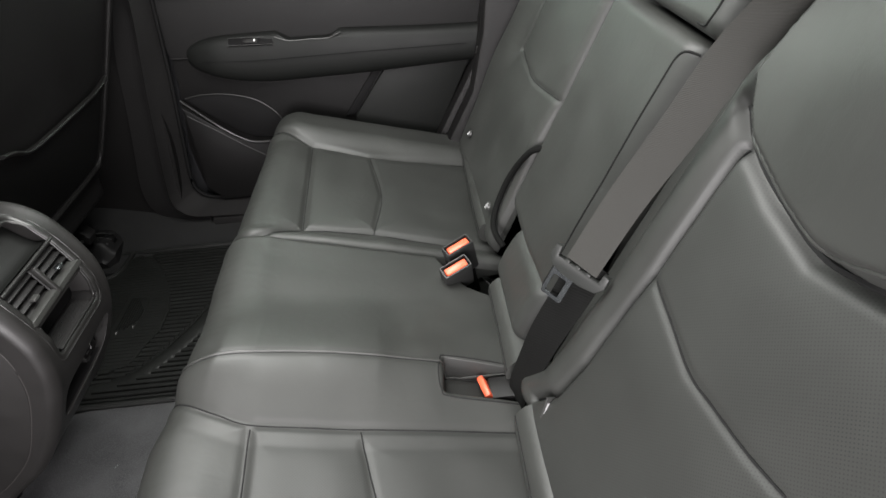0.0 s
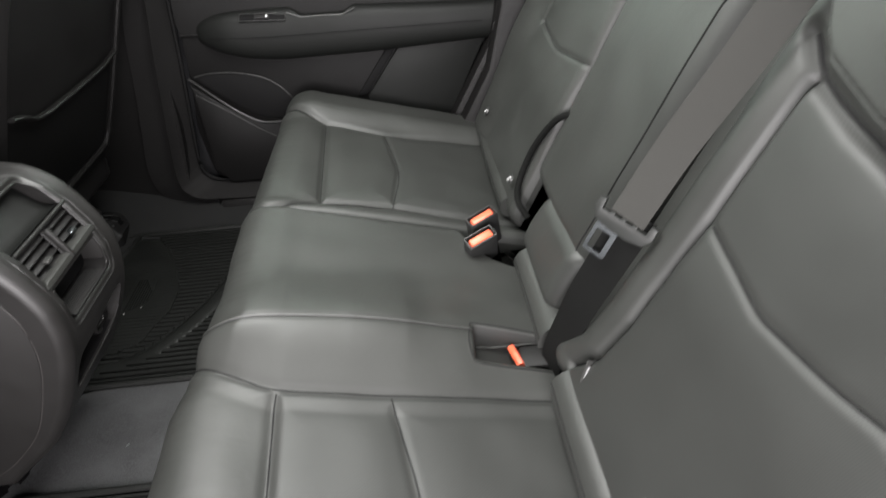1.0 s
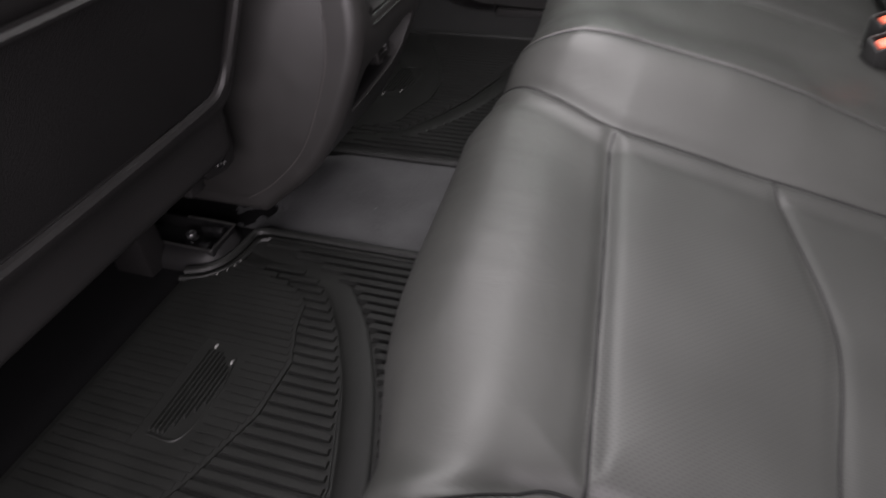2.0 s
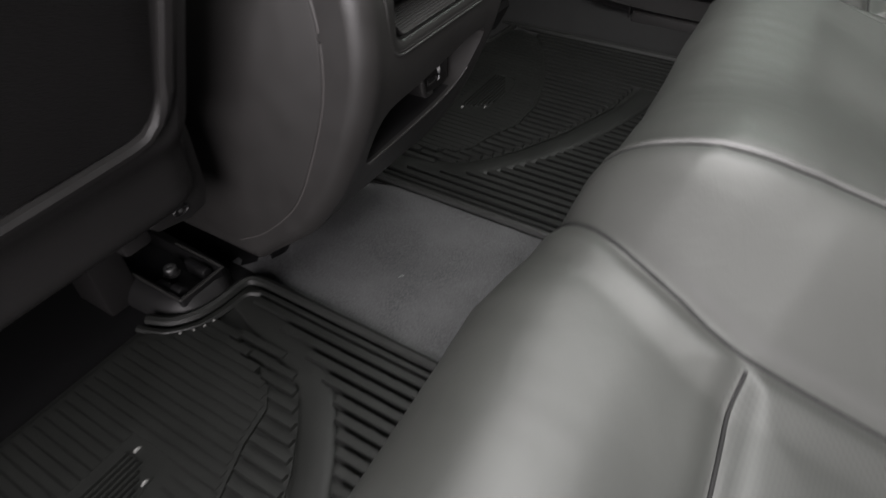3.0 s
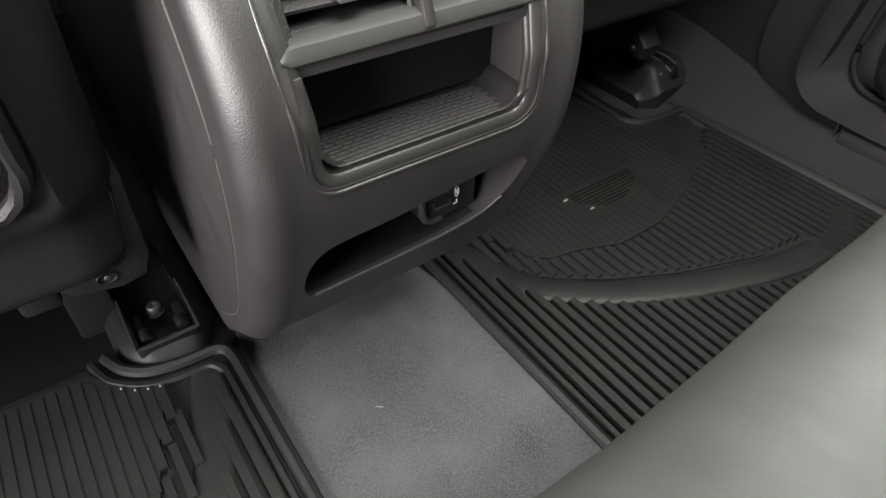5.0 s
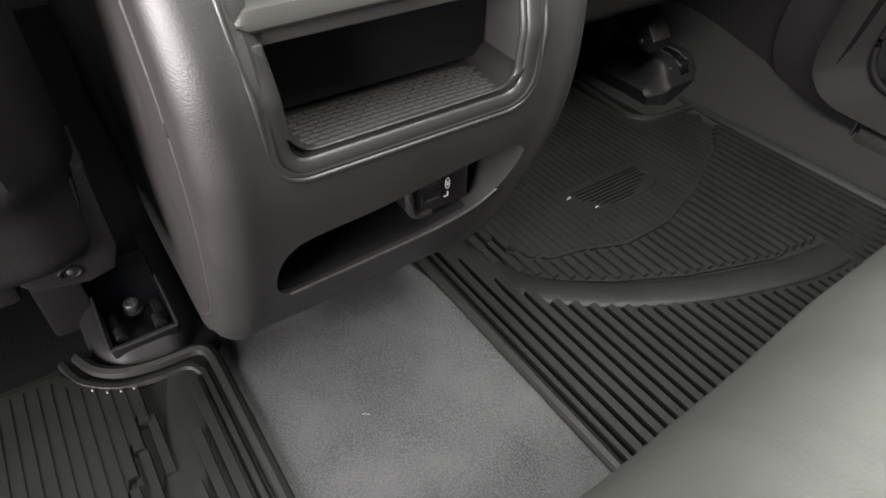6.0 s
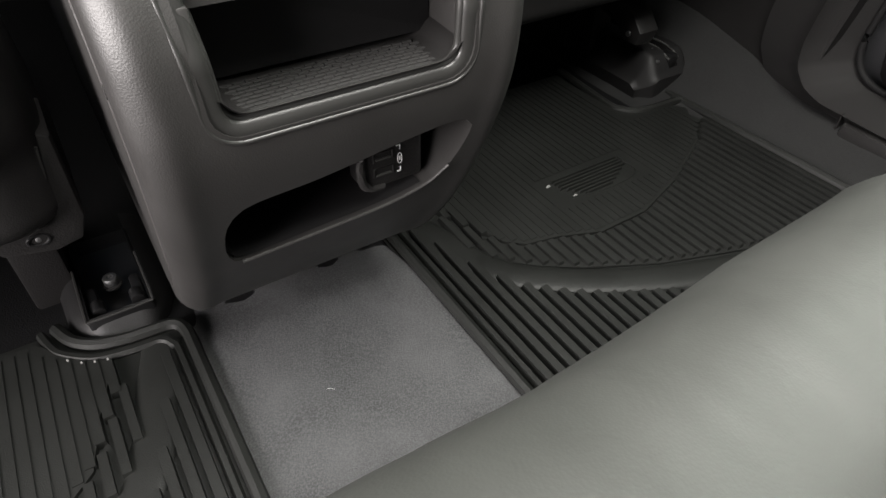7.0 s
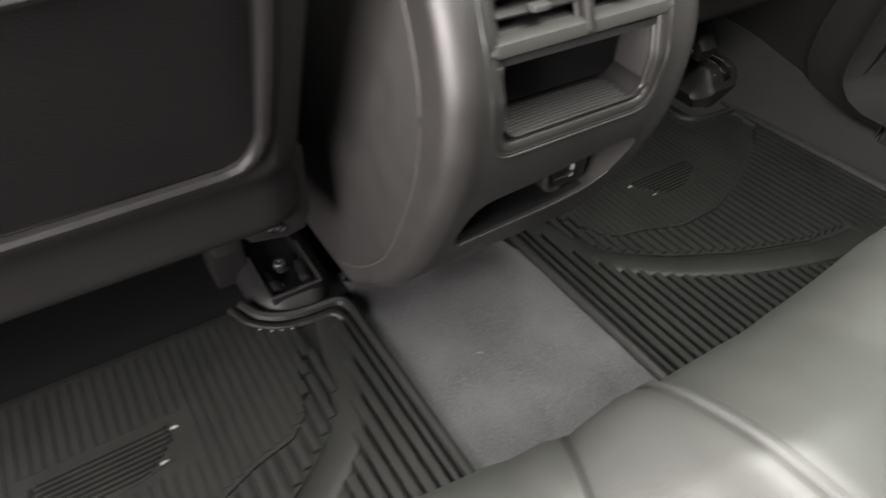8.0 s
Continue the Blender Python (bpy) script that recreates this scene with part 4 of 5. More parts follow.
# ---- centre console ----
CY, CW = 0.840, 0.107
FACE = [(0.030, -0.530), (0.056, -0.500), (0.100, -0.448), (0.140, -0.416), (0.180, -0.391), (0.230, -0.367), (0.280, -0.350), (0.330, -0.347), (0.365, -0.355),
        (0.400, -0.371), (0.430, -0.392), (0.452, -0.424), (0.463, -0.470)]


def face_x(z):
    return float(np.interp(z, [p[0] for p in FACE], [p[1] for p in FACE]))


console = thing("centre_console", (-0.60, CY, 0.0), "black grained console end with air vents and open trays", "console")
line = spline([(x, z) for z, x in FACE], 90)
line = np.concatenate([line, [(-0.70, 0.466), (-1.05, 0.466), (-1.05, 0.034), (-0.60, 0.034)]])
t = np.roll(line, -1, 0) - np.roll(line, 1, 0)
out = np.stack([t[:, 1], -t[:, 0]], axis=1)
out /= np.linalg.norm(out, axis=1, keepdims=True)
bm = bmesh.new()
ys = CY + CW * np.sin(np.linspace(-1, 1, 81) * math.pi / 2)
rings = []
for y in ys:
    edge = CW - abs(y - CY)
    r = 0.015
    inset = r - math.sqrt(max(0.0, r * r - max(0.0, r - edge) ** 2))
    ridge = 0.0012 * math.exp(-((edge - 0.016) / 0.007) ** 2)
    ring = []
    for k, (p, o) in enumerate(zip(line, out)):
        d = ridge - inset if k < 90 else -inset * 0.5
        ring.append(bm.verts.new((p[0] + o[0] * d, y, p[1] + o[1] * d)))
    rings.append(ring)
n = len(line)
for a, b in zip(rings, rings[1:]):
    for k in range(n):
        bm.faces.new((a[k], a[(k + 1) % n], b[(k + 1) % n], b[k]))
bm.faces.new(rings[0])
bm.faces.new(rings[-1])
body = part("console_body", bm, CONSOLE, console)


def lean(y, z):
    """The vent panel widens a little upwards on the near side."""
    return 0.0055 * float(smooth_step(z, 0.30, 0.38)) * float(smooth_step(CY - y, 0.0, 0.06))


def face_block(y0, y1, z0, z1, r, deep, proud=0.03):
    """A block through the console's rear face, its outline a rounded rectangle that follows the face's slope."""
    bm = bmesh.new()
    pts = rounded(y0, z0, y1, z1, r)
    pts = [(y - lean(y, z), z) for y, z in pts]
    a = [bm.verts.new((face_x(z) + proud, y, z)) for y, z in pts]
    b = [bm.verts.new((face_x(z) - deep, y, z)) for y, z in pts]
    bm.faces.new(a)
    bm.faces.new(b)
    for k in range(len(pts)):
        bm.faces.new((a[k], a[(k + 1) % len(pts)], b[(k + 1) % len(pts)], b[k]))
    return bm


BY0, BY1, BZ0, BZ1 = 0.7665, 0.9085, 0.291, 0.452
MID = (BY0 + BY1) / 2
low = bmesh.new()
pts = [(0.764, 0.195), (0.763, 0.220), (0.769, 0.236), (0.782, 0.243), (0.82, 0.2465), (0.87, 0.2555), (0.900, 0.2590), (0.914, 0.2560), (0.919, 0.246), (0.913, 0.218), (0.901, 0.202), (0.872, 0.192), (0.82, 0.187), (0.775, 0.184)]
pts = [(float(y), float(z)) for y, z in spline(pts, 48, True)]
a = [low.verts.new((face_x(z) + 0.03, y, z)) for y, z in pts]
b = [low.verts.new((face_x(z) - 0.055, y, z)) for y, z in pts]
low.faces.new(a)
low.faces.new(b)
for k in range(48):
    low.faces.new((a[k], a[(k + 1) % 48], b[(k + 1) % 48], b[k]))
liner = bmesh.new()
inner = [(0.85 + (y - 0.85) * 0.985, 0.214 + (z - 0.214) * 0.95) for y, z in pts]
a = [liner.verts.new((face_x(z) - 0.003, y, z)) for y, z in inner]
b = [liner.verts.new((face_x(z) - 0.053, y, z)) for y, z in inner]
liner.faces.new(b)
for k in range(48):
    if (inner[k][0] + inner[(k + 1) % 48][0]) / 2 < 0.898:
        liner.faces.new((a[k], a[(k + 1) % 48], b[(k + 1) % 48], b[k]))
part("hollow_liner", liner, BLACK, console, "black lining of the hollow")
carve(body, [face_block(BY0, BY1, BZ0, BZ1, 0.016, 0.075), low])


def face_ring(y0, y1, z0, z1, r, radius, off, n=110, flat=1.0):
    pts = np.array(rounded(y0, z0, y1, z1, r) + rounded(y0, z0, y1, z1, r)[:1])
    run = np.concatenate([[0], np.cumsum(np.linalg.norm(np.diff(pts, axis=0), axis=1))])
    at = np.linspace(0, run[-1], n + 1)[:-1]
    pts = [(np.interp(k, run, pts[:, 0]), np.interp(k, run, pts[:, 1])) for k in at]
    pts = [(y - lean(y, z), z) for y, z in pts]
    return tube([(face_x(z) + off, y, z) for y, z in pts], radius, 14, 2 * n, True, flat=flat, up=(1, 0, 0))


part("bezel", face_ring(BY0 + 0.002, BY1 - 0.002, BZ0 + 0.002, BZ1 - 0.002, 0.014, 0.0052, -0.0016, flat=0.42), BEZEL, console, "satin black bezel round the vents and trays")
part("bezel_lip", face_ring(BY0 - 0.003, BY1 + 0.003, BZ0 - 0.003, BZ1 + 0.003, 0.018, 0.0013, 0.0004), BEZEL, console, "thin outer lip of the bezel")
part("bezel_step", face_ring(BY0 + 0.0065, BY1 - 0.0065, BZ0 + 0.0065, BZ1 - 0.006, 0.011, 0.0026, -0.0050), BEZEL, console)
# tray below the vents
tray = bmesh.new()
ty = np.linspace(BY0 + 0.004, BY1 - 0.004, 40)
g = []
for k in range(14):
    d = k / 13
    row = []
    for y in ty:
        e = min(y - ty[0], ty[-1] - y)
        row.append(tray.verts.new((face_x(0.30) + 0.0005 - 0.070 * d, y, 0.2985 + 0.004 * d + 0.010 * math.exp(-(e / 0.007) ** 2) + 0.004 * math.exp(-(d / 0.05) ** 2))))
    g.append(row)
for p, q in zip(g, g[1:]):
    for k in range(39):
        tray.faces.new((p[k], q[k], q[k + 1], p[k + 1]))
tray_ob = part("lower_tray", tray, PLASTIC, console, "shallow tray with a textured rubber floor")
for k in range(9):
    for y0 in np.arange(BY0 + 0.015 + 0.0032 * (k % 2), BY1 - 0.020, 0.0064):
        x = face_x(0.30) - 0.009 - 0.0031 * k + 22.0 * (y0 - MID) ** 2 * 0.02
        part("tread_bar", boxed((x - 0.0011, y0, 0.299), (x + 0.0010, y0 + 0.0056, 0.2992 + 0.00028 * k), 0.0), TRAY, tray_ob, smooth=False)
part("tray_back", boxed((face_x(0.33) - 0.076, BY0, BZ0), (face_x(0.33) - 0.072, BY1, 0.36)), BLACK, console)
# solid black sheet that paints the shade deep in the tray
part("tray_shade_sheet", slab([(float(y), float(z)) for y, z in rounded(BY0 + 0.0045, 0.3035, BY1 - 0.0045, 0.352, 0.003)], 0, face_x(0.33) - 0.060, face_x(0.33) - 0.0385, 0.001), BLACK, console, "black sheet for the shade at the back of the tray")
part("tray_side", boxed((face_x(0.33) - 0.072, BY0 - 0.001, BZ0 + 0.006), (face_x(0.33) - 0.004, BY0 + 0.004, 0.352), 0.001), CONSOLE, console)
part("tray_side", boxed((face_x(0.33) - 0.072, BY1 - 0.004, BZ0 + 0.006), (face_x(0.33) - 0.004, BY1 + 0.001, 0.352), 0.001), CONSOLE, console)
# bar between tray and vents
bar = bmesh.new()
rings = []
for y in np.linspace(BY0 - 0.004, BY1 + 0.001, 40):
    e = min(y - BY0 + 0.004, BY1 + 0.001 - y)
    k = math.sqrt(max(0.05, 1 - max(0.0, 1 - e / 0.006) ** 2))
    ring = []
    for x, z in ((-0.012, -0.0052), (-0.003, -0.0060), (0.0012, -0.0050), (0.0030, -0.0028), (0.0030, 0.0), (0.0012, 0.0042), (-0.003, 0.0062), (-0.012, 0.0060)):
        ring.append(bar.verts.new((face_x(0.3605) + x - 0.001, y, 0.3600 + z * k + 0.0015 * (y - BY0) / (BY1 - BY0))))
    rings.append(ring)
for p, q in zip(rings, rings[1:]):
    for k in range(8):
        bar.faces.new((p[k], p[(k + 1) % 8], q[(k + 1) % 8], q[k]))
bar.faces.new(rings[0])
bar.faces.new(rings[-1])
part("shelf_bar", bar, BAR, console, "broad satin charcoal bar under the vents")
part("shelf", boxed((face_x(0.355) - 0.072, BY0, 0.350), (face_x(0.355) - 0.002, BY1, 0.355)), CONSOLE, console)
# two vents
part("vent_back", boxed((face_x(0.38) - 0.06, BY0, 0.352), (face_x(0.38) - 0.055, BY1, 0.402)), DARK, console)
part("vent_divider", boxed((-0.006, MID - 0.0032, -0.024), (0.004, MID + 0.0032, 0.024), 0.002, Matrix.Translation((face_x(0.380) - 0.001, 0, 0.380)) @ pose(0, 0, 0, 0, -24, 0)), BEZEL, console, "upright bar between the vents")
for y0, y1 in ((BY0 + 0.004, MID - 0.004), (MID + 0.004, BY1 - 0.004)):
    vent = part("vent", tube([(face_x(z) - 0.006, y, z) for y, z in rounded(y0, 0.360, y1, 0.402, 0.004)], 0.0020, 6, 60, True, up=(1, 0, 0)), DARK, console, "air vent with flat slats")
    for k in range(4):
        z = 0.3665 + 0.0100 * k
        m = Matrix.Translation((face_x(z) - 0.013, 0, z)) @ pose(0, 0, 0, 0, 14, 0)
        part("slat", boxed((-0.011, y0 + 0.001, -0.0012), (0.009, y1 - 0.001, 0.0012), 0.0008, m), DARK, vent)
    for k in range(5):
        y = y0 + (y1 - y0) * (k + 0.7) / 5.4
        part("upright_slat", boxed((face_x(0.38) - 0.036, y - 0.0008, 0.358), (face_x(0.38) - 0.026, y + 0.0008, 0.402)), DARK, vent, smooth=False)
    c = (y0 + y1) / 2
    part("slide_tab", boxed((-0.004, -0.0065, -0.0022), (0.004, 0.0065, 0.0022), 0.0012, Matrix.Translation((face_x(0.3765) - 0.003, c, 0.3775))), GLOSS if y0 < MID - 0.02 else STEEL, vent, "bright slide tab")
part("vent_sill", tube([(face_x(0.405) - 0.002, y, 0.406) for y in np.linspace(BY0 + 0.002, BY1 - 0.002, 6)], 0.0028, 10, 20), BEZEL, console)
# open bin above the vents
bin_floor = bmesh.new()
g = []
for k in range(12):
    d = k / 11
    row = []
    for y in np.linspace(BY0 + 0.002, BY1 - 0.002, 30):
        row.append(bin_floor.verts.new((face_x(0.408) - 0.004 - 0.060 * d, y, 0.408 + 0.030 * math.sin(d * math.pi * 0.5) ** 2 - 0.014 * math.sin(math.pi * d))))
    g.append(row)
for p, q in zip(g, g[1:]):
    for k in range(29):
        bin_floor.faces.new((p[k], q[k], q[k + 1], p[k + 1]))
part("bin_floor", bin_floor, ARMREST, console, "curved grey floor of the upper bin")
part("bin_back", boxed((face_x(0.43) - 0.074, BY0, 0.405), (face_x(0.43) - 0.068, BY1, 0.456)), DARK, console)
part("bin_flap", boxed((-0.004, -0.030, -0.003), (0.004, 0.030, 0.003), 0.002, Matrix.Translation((face_x(0.43) - 0.040, MID - 0.02, 0.428))), DARK, console)
part("lid_seam", tube([(-0.500, CY - CW + 0.012, 0.4625), (-0.496, CY, 0.4655), (-0.500, CY + CW - 0.012, 0.4625)], 0.0014, 6, 24), DARK, console)
# side panel with its seam
for way in (-1, 1):
    y = CY + way * (CW - 0.0005)
    rim = [(-0.548, 0.055), (-0.503, 0.085), (-0.449, 0.140), (-0.414, 0.205), (-0.391, 0.265), (-0.385, 0.315), (-0.391, 0.350), (-0.410, 0.392), (-0.440, 0.428)]
    edge = [(float(x), float(z)) for x, z in spline(rim, 30)]
    part("side_panel", slab(edge + [(-1.0, 0.445), (-1.0, 0.06)], 1, y - way * 0.002, y + way * 0.0012, 0.0008), CONSOLE, console)
    part("panel_seam", tube([(x + 0.0012, y + way * 0.0002, z) for x, z in edge], 0.0007, 6, 60), SEAM_EDGE, console, "thin paler edge of the side panel")
# charging sockets in the lower hollow
SX, SY, SZ = -0.386, 0.8545, 0.2045
socket = part("socket_plate", boxed((SX - 0.023, SY + 0.001, SZ), (SX, SY + 0.0455, SZ + 0.046), 0.004), DARK, console, "black plate with two charging sockets")
part("socket_rim", tube([(SX, SY, SZ + 0.046), (SX, SY - 0.0005, SZ + 0.025), (SX, SY + 0.0005, SZ + 0.009), (SX - 0.001, SY + 0.006, SZ + 0.0025), (SX - 0.002, SY + 0.016, SZ + 0.001)], 0.0030, 8, 30), CONSOLE, socket)
for z in (SZ + 0.010, SZ + 0.0215):
    port = part("charging_socket", tube([(SX + 0.0005, y, w) for y, w in rounded(SY + 0.009, z, SY + 0.0225, z + 0.0060, 0.0008, 3)], 0.0006, 6, 60, True, up=(1, 0, 0)), PLASTIC, socket, "rectangular charging socket")
    part("socket_tongue", boxed((SX - 0.0002, SY + 0.0105, z + 0.0008), (SX + 0.0012, SY + 0.0210, z + 0.0016)), GLOSS, port, smooth=False)
for y0, z0, y1, z1 in ((0.0255, 0.0090, 0.0285, 0.0098), (0.0278, 0.0090, 0.0285, 0.0125), (0.0255, 0.0285, 0.0285, 0.0293), (0.0278, 0.0255, 0.0285, 0.0293), (0.0272, 0.0175, 0.0284, 0.0205)):
    part("printed_mark", boxed((SX - 0.0002, SY + y0, SZ + z0), (SX + 0.0006, SY + y1, SZ + z1)), LINT, socket, smooth=False)
part("printed_mark", tube([(SX + 0.0004, SY + 0.0278 + 0.0016 * math.cos(a), SZ + 0.0190 + 0.0040 * math.sin(a)) for a in np.linspace(0, 2 * math.pi, 12, endpoint=False)], 0.0003, 5, 30, True, up=(1, 0, 0)), LINT, socket)
part("hollow_lip", tube([(face_x(z) + 0.001, y, z) for y, z in ((0.772, 0.1840), (0.82, 0.1865), (0.87, 0.1905), (0.899, 0.2005), (0.912, 0.216))], 0.0013, 8, 30), CONSOLE, console)

# ---- front seats seen from behind ----
def seat_back_x(z, slide):
    return -0.586 + 0.45 * z - slide


def front_seat(middle, way, slide, label, high=0.0):
    """way: +1 where the inner edge has the larger y."""
    owner = thing("front_seat", (-0.60 - slide, middle, 0.06), label, "car seat", "front seats")
    X = lambda z, off=0.0: seat_back_x(z, slide) + off
    half = 0.262
    ys = np.linspace(-1, 1, 61)
    zs = np.concatenate([np.linspace(0.150, 0.20, 10), np.linspace(0.21, 0.78, 70)])
    bm = bmesh.new()
    g = []
    for z in zs:
        row = []
        wide = half * (1.0 - 0.10 * smooth_step(z, 0.5, 0.78))
        for q in ys:
            v = wide * math.sin(q * math.pi / 2)
            e = wide - abs(v)
            r = 0.045
            drop = (r - math.sqrt(max(0.0, r * r - max(0.0, r - e) ** 2))) * 1.4
            # the panel sunk behind a rounded rim, and the valance below it
            inside = float(smooth_step(e, 0.034, 0.048) * smooth_step(z, 0.246, 0.262))
            low = 0.016 * math.exp(-((z - 0.226) / 0.016) ** 2) - 0.014 * math.exp(-((z - 0.180) / 0.014) ** 2)
            under = 0.030 * float(smooth_step(-z, -0.175, -0.150))
            row.append(bm.verts.new((X(z, -drop - 0.010 * inside + 0.006 - low * 0.5 - under), middle + v, z)))
        g.append(row)
    for a, b in zip(g, g[1:]):
        for k in range(60):
            bm.faces.new((a[k], a[k + 1], b[k + 1], b[k]))
    solid = bmesh.ops.extrude_face_region(bm, geom=bm.faces[:])["geom"]
    bmesh.ops.translate(bm, vec=(-0.10, 0, 0.01), verts=[v for v in solid if isinstance(v, bmesh.types.BMVert)])
    part("seat_shell", bm, SHELL, owner)
    # map pocket across the panel, with a curved mouth
    bm = bmesh.new()
    g = []
    for j in range(28):
        row = []
        for q in np.linspace(-1, 1, 41):
            v = q * (half - 0.047)
            mouth = 0.418 + high + 0.030 * float(smooth_step(q * way, 0.55, 1.0)) + 0.012 * float(smooth_step(-q * way, 0.7, 1.0))
            z = 0.262 + (mouth - 0.262) * j / 27
            puff = 0.012 * math.cos(q * math.pi / 2) ** 0.5 * math.sin(min(1.0, j / 24) * math.pi / 2) if abs(q) < 1 else 0.0
            row.append(bm.verts.new((X(z, -0.002 + puff * 0.6 - 0.001), middle + v, z)))
        g.append(row)
    for a, b in zip(g, g[1:]):
        for k in range(40):
            bm.faces.new((a[k], a[k + 1], b[k + 1], b[k]))
    solid = bmesh.ops.extrude_face_region(bm, geom=bm.faces[:])["geom"]
    bmesh.ops.translate(bm, vec=(-0.003, 0, 0), verts=[v for v in solid if isinstance(v, bmesh.types.BMVert)])
    part("map_pocket", bm, POCKET, owner, "black fabric map pocket")
    lip = []
    for q in np.linspace(-1, 1, 13):
        mouth = 0.418 + high + 0.030 * float(smooth_step(q * way, 0.55, 1.0)) + 0.012 * float(smooth_step(-q * way, 0.7, 1.0))
        lip.append((X(mouth, 0.003 + 0.006 * math.cos(q * math.pi / 2)), middle + q * (half - 0.047), mouth))
    part("pocket_hem", tube(lip, 0.0065, 8, 50, flat=0.6), PLASTIC, owner, "rounded vinyl hem of the pocket")
    # rim round the panel
    rim = []
    sides = ((-1, 0.78), (-1, 0.45), (-1, 0.31), (-0.985, 0.282), (-0.93, 0.264), (-0.80, 0.258), (0, 0.2545), (0.80, 0.258), (0.93, 0.264), (0.985, 0.282), (1, 0.31), (1, 0.45), (1, 0.78))
    if way < 0:
        sides = sides[5:]
    for q, z in sides:
        rim.append((X(z, 0.003), middle + q * (half - 0.043) * (1.0 - 0.10 * float(smooth_step(z, 0.5, 0.78))), z))
    part("panel_rim", tube(rim, 0.0055, 8, 120), PLASTIC, owner)
    # cushion frame and its fixing by the rail
    for q in (-1, 1):
        for dx in (-0.52, -0.16):
            part("seat_foot", boxed((X(0.16) + dx - 0.03, middle + q * (half - 0.06) - 0.02, -0.013), (X(0.16) + dx + 0.03, middle + q * (half - 0.06) + 0.02, 0.125), 0.004), DARK, owner)
    part("seat_base", boxed((X(0.16) - 0.55, middle - half + 0.02, 0.12), (X(0.16) - 0.06, middle + half - 0.02, 0.22), 0.03), DARK, owner)
    return owner


front_seat(0.434, 1, 0.0, "black front seat with a fabric map pocket on its back")
front_seat(1.258, -1, 0.115, "black front seat slid forward behind the console", 0.03)


def rail(at, way, label, low=0.0, toe=0.030):
    """The rear end of a seat rail with its open cover and bolt."""
    x, y = at
    owner = thing("seat_rail", (x, y, 0.0), label, "seat rail", "seat rails")
    base = bmesh.new()
    g = []
    for k in range(24):
        d = k / 23
        row = []
        for q in np.linspace(-1, 1, 21):
            wide = 0.046 * (1.0 if d < 0.7 else math.sqrt(max(0.02, 1 - ((d - 0.7) / 0.3) ** 2 * 0.9)))
            row.append(base.verts.new((x - 0.14 + (0.156 + toe) * d, y + q * wide * (1.12 - 0.12 * d), (0.058 - low) * (1 - abs(q) ** 5) * (1 - float(smooth_step(d, 0.88, 1.0))) - 0.006)))
        g.append(row)
    for a, b in zip(g, g[1:]):
        for k in range(20):
            base.faces.new((a[k], b[k], b[k + 1], a[k + 1]))
    solid = bmesh.ops.extrude_face_region(base, geom=base.faces[:])["geom"]
    for v in solid:
        if isinstance(v, bmesh.types.BMVert):
            v.co.z = -0.012
    foot = part("rail_foot", base, RAIL_FOOT, owner)
    carve(foot, [boxed((x - 0.16, y - 0.027, 0.030 - low), (x + 0.014, y + 0.027, 0.10 - low))])
    cup = boxed((x - 0.110, y - 0.029, 0.012 - low), (x + 0.016, y + 0.029, 0.056 - low), 0.004)
    cup_ob = part("rail_cover", cup, RAIL, owner, "open black cover of the rail end")
    carve(cup_ob, [boxed((x - 0.13, y - 0.0262, 0.034 - low), (x + 0.0132, y + 0.0262, 0.09 - low))])
    part("cover_lip", tube([(x - 0.06, y - 0.029, 0.056 - low), (x + 0.010, y - 0.029, 0.055 - low), (x + 0.016, y - 0.025, 0.055 - low), (x + 0.016, y + 0.025, 0.055 - low), (x + 0.010, y + 0.029, 0.055 - low), (x - 0.06, y + 0.029, 0.056 - low)], 0.0014, 6, 50), BEZEL, owner)
    for q in (-1, 1):
        part("clip", boxed((x - 0.034, y + q * 0.020 - 0.005, 0.034 - low), (x - 0.002, y + q * 0.020 + 0.005, 0.052 - low), 0.003), RAIL, owner)
        part("clip_hook", cylinder((x - 0.003, y + q * 0.017, 0.050 - low), (1, 0, 0), 0.0062, 0.014, 14, 0.001), RAIL, owner)
    part("washer", cylinder((x - 0.038, y, 0.0435 - low), (0, 0, 1), 0.0095, 0.003, 24, 0.001), DARK, owner)
    bolt = part("bolt", cylinder((x - 0.038, y, 0.049 - low), (0, 0, 1), 0.0068, 0.009, 24, 0.0015), DULL_STEEL, owner, "round steel bolt head")
    carve(bolt, [cylinder((x - 0.038, y, 0.053 - low), (0, 0, 1), 0.0036, 0.006, 6)])
    return owner


rail((-0.586, 0.686), 1, "black seat rail end with a bolt, beside the console", 0.037, 0.014)

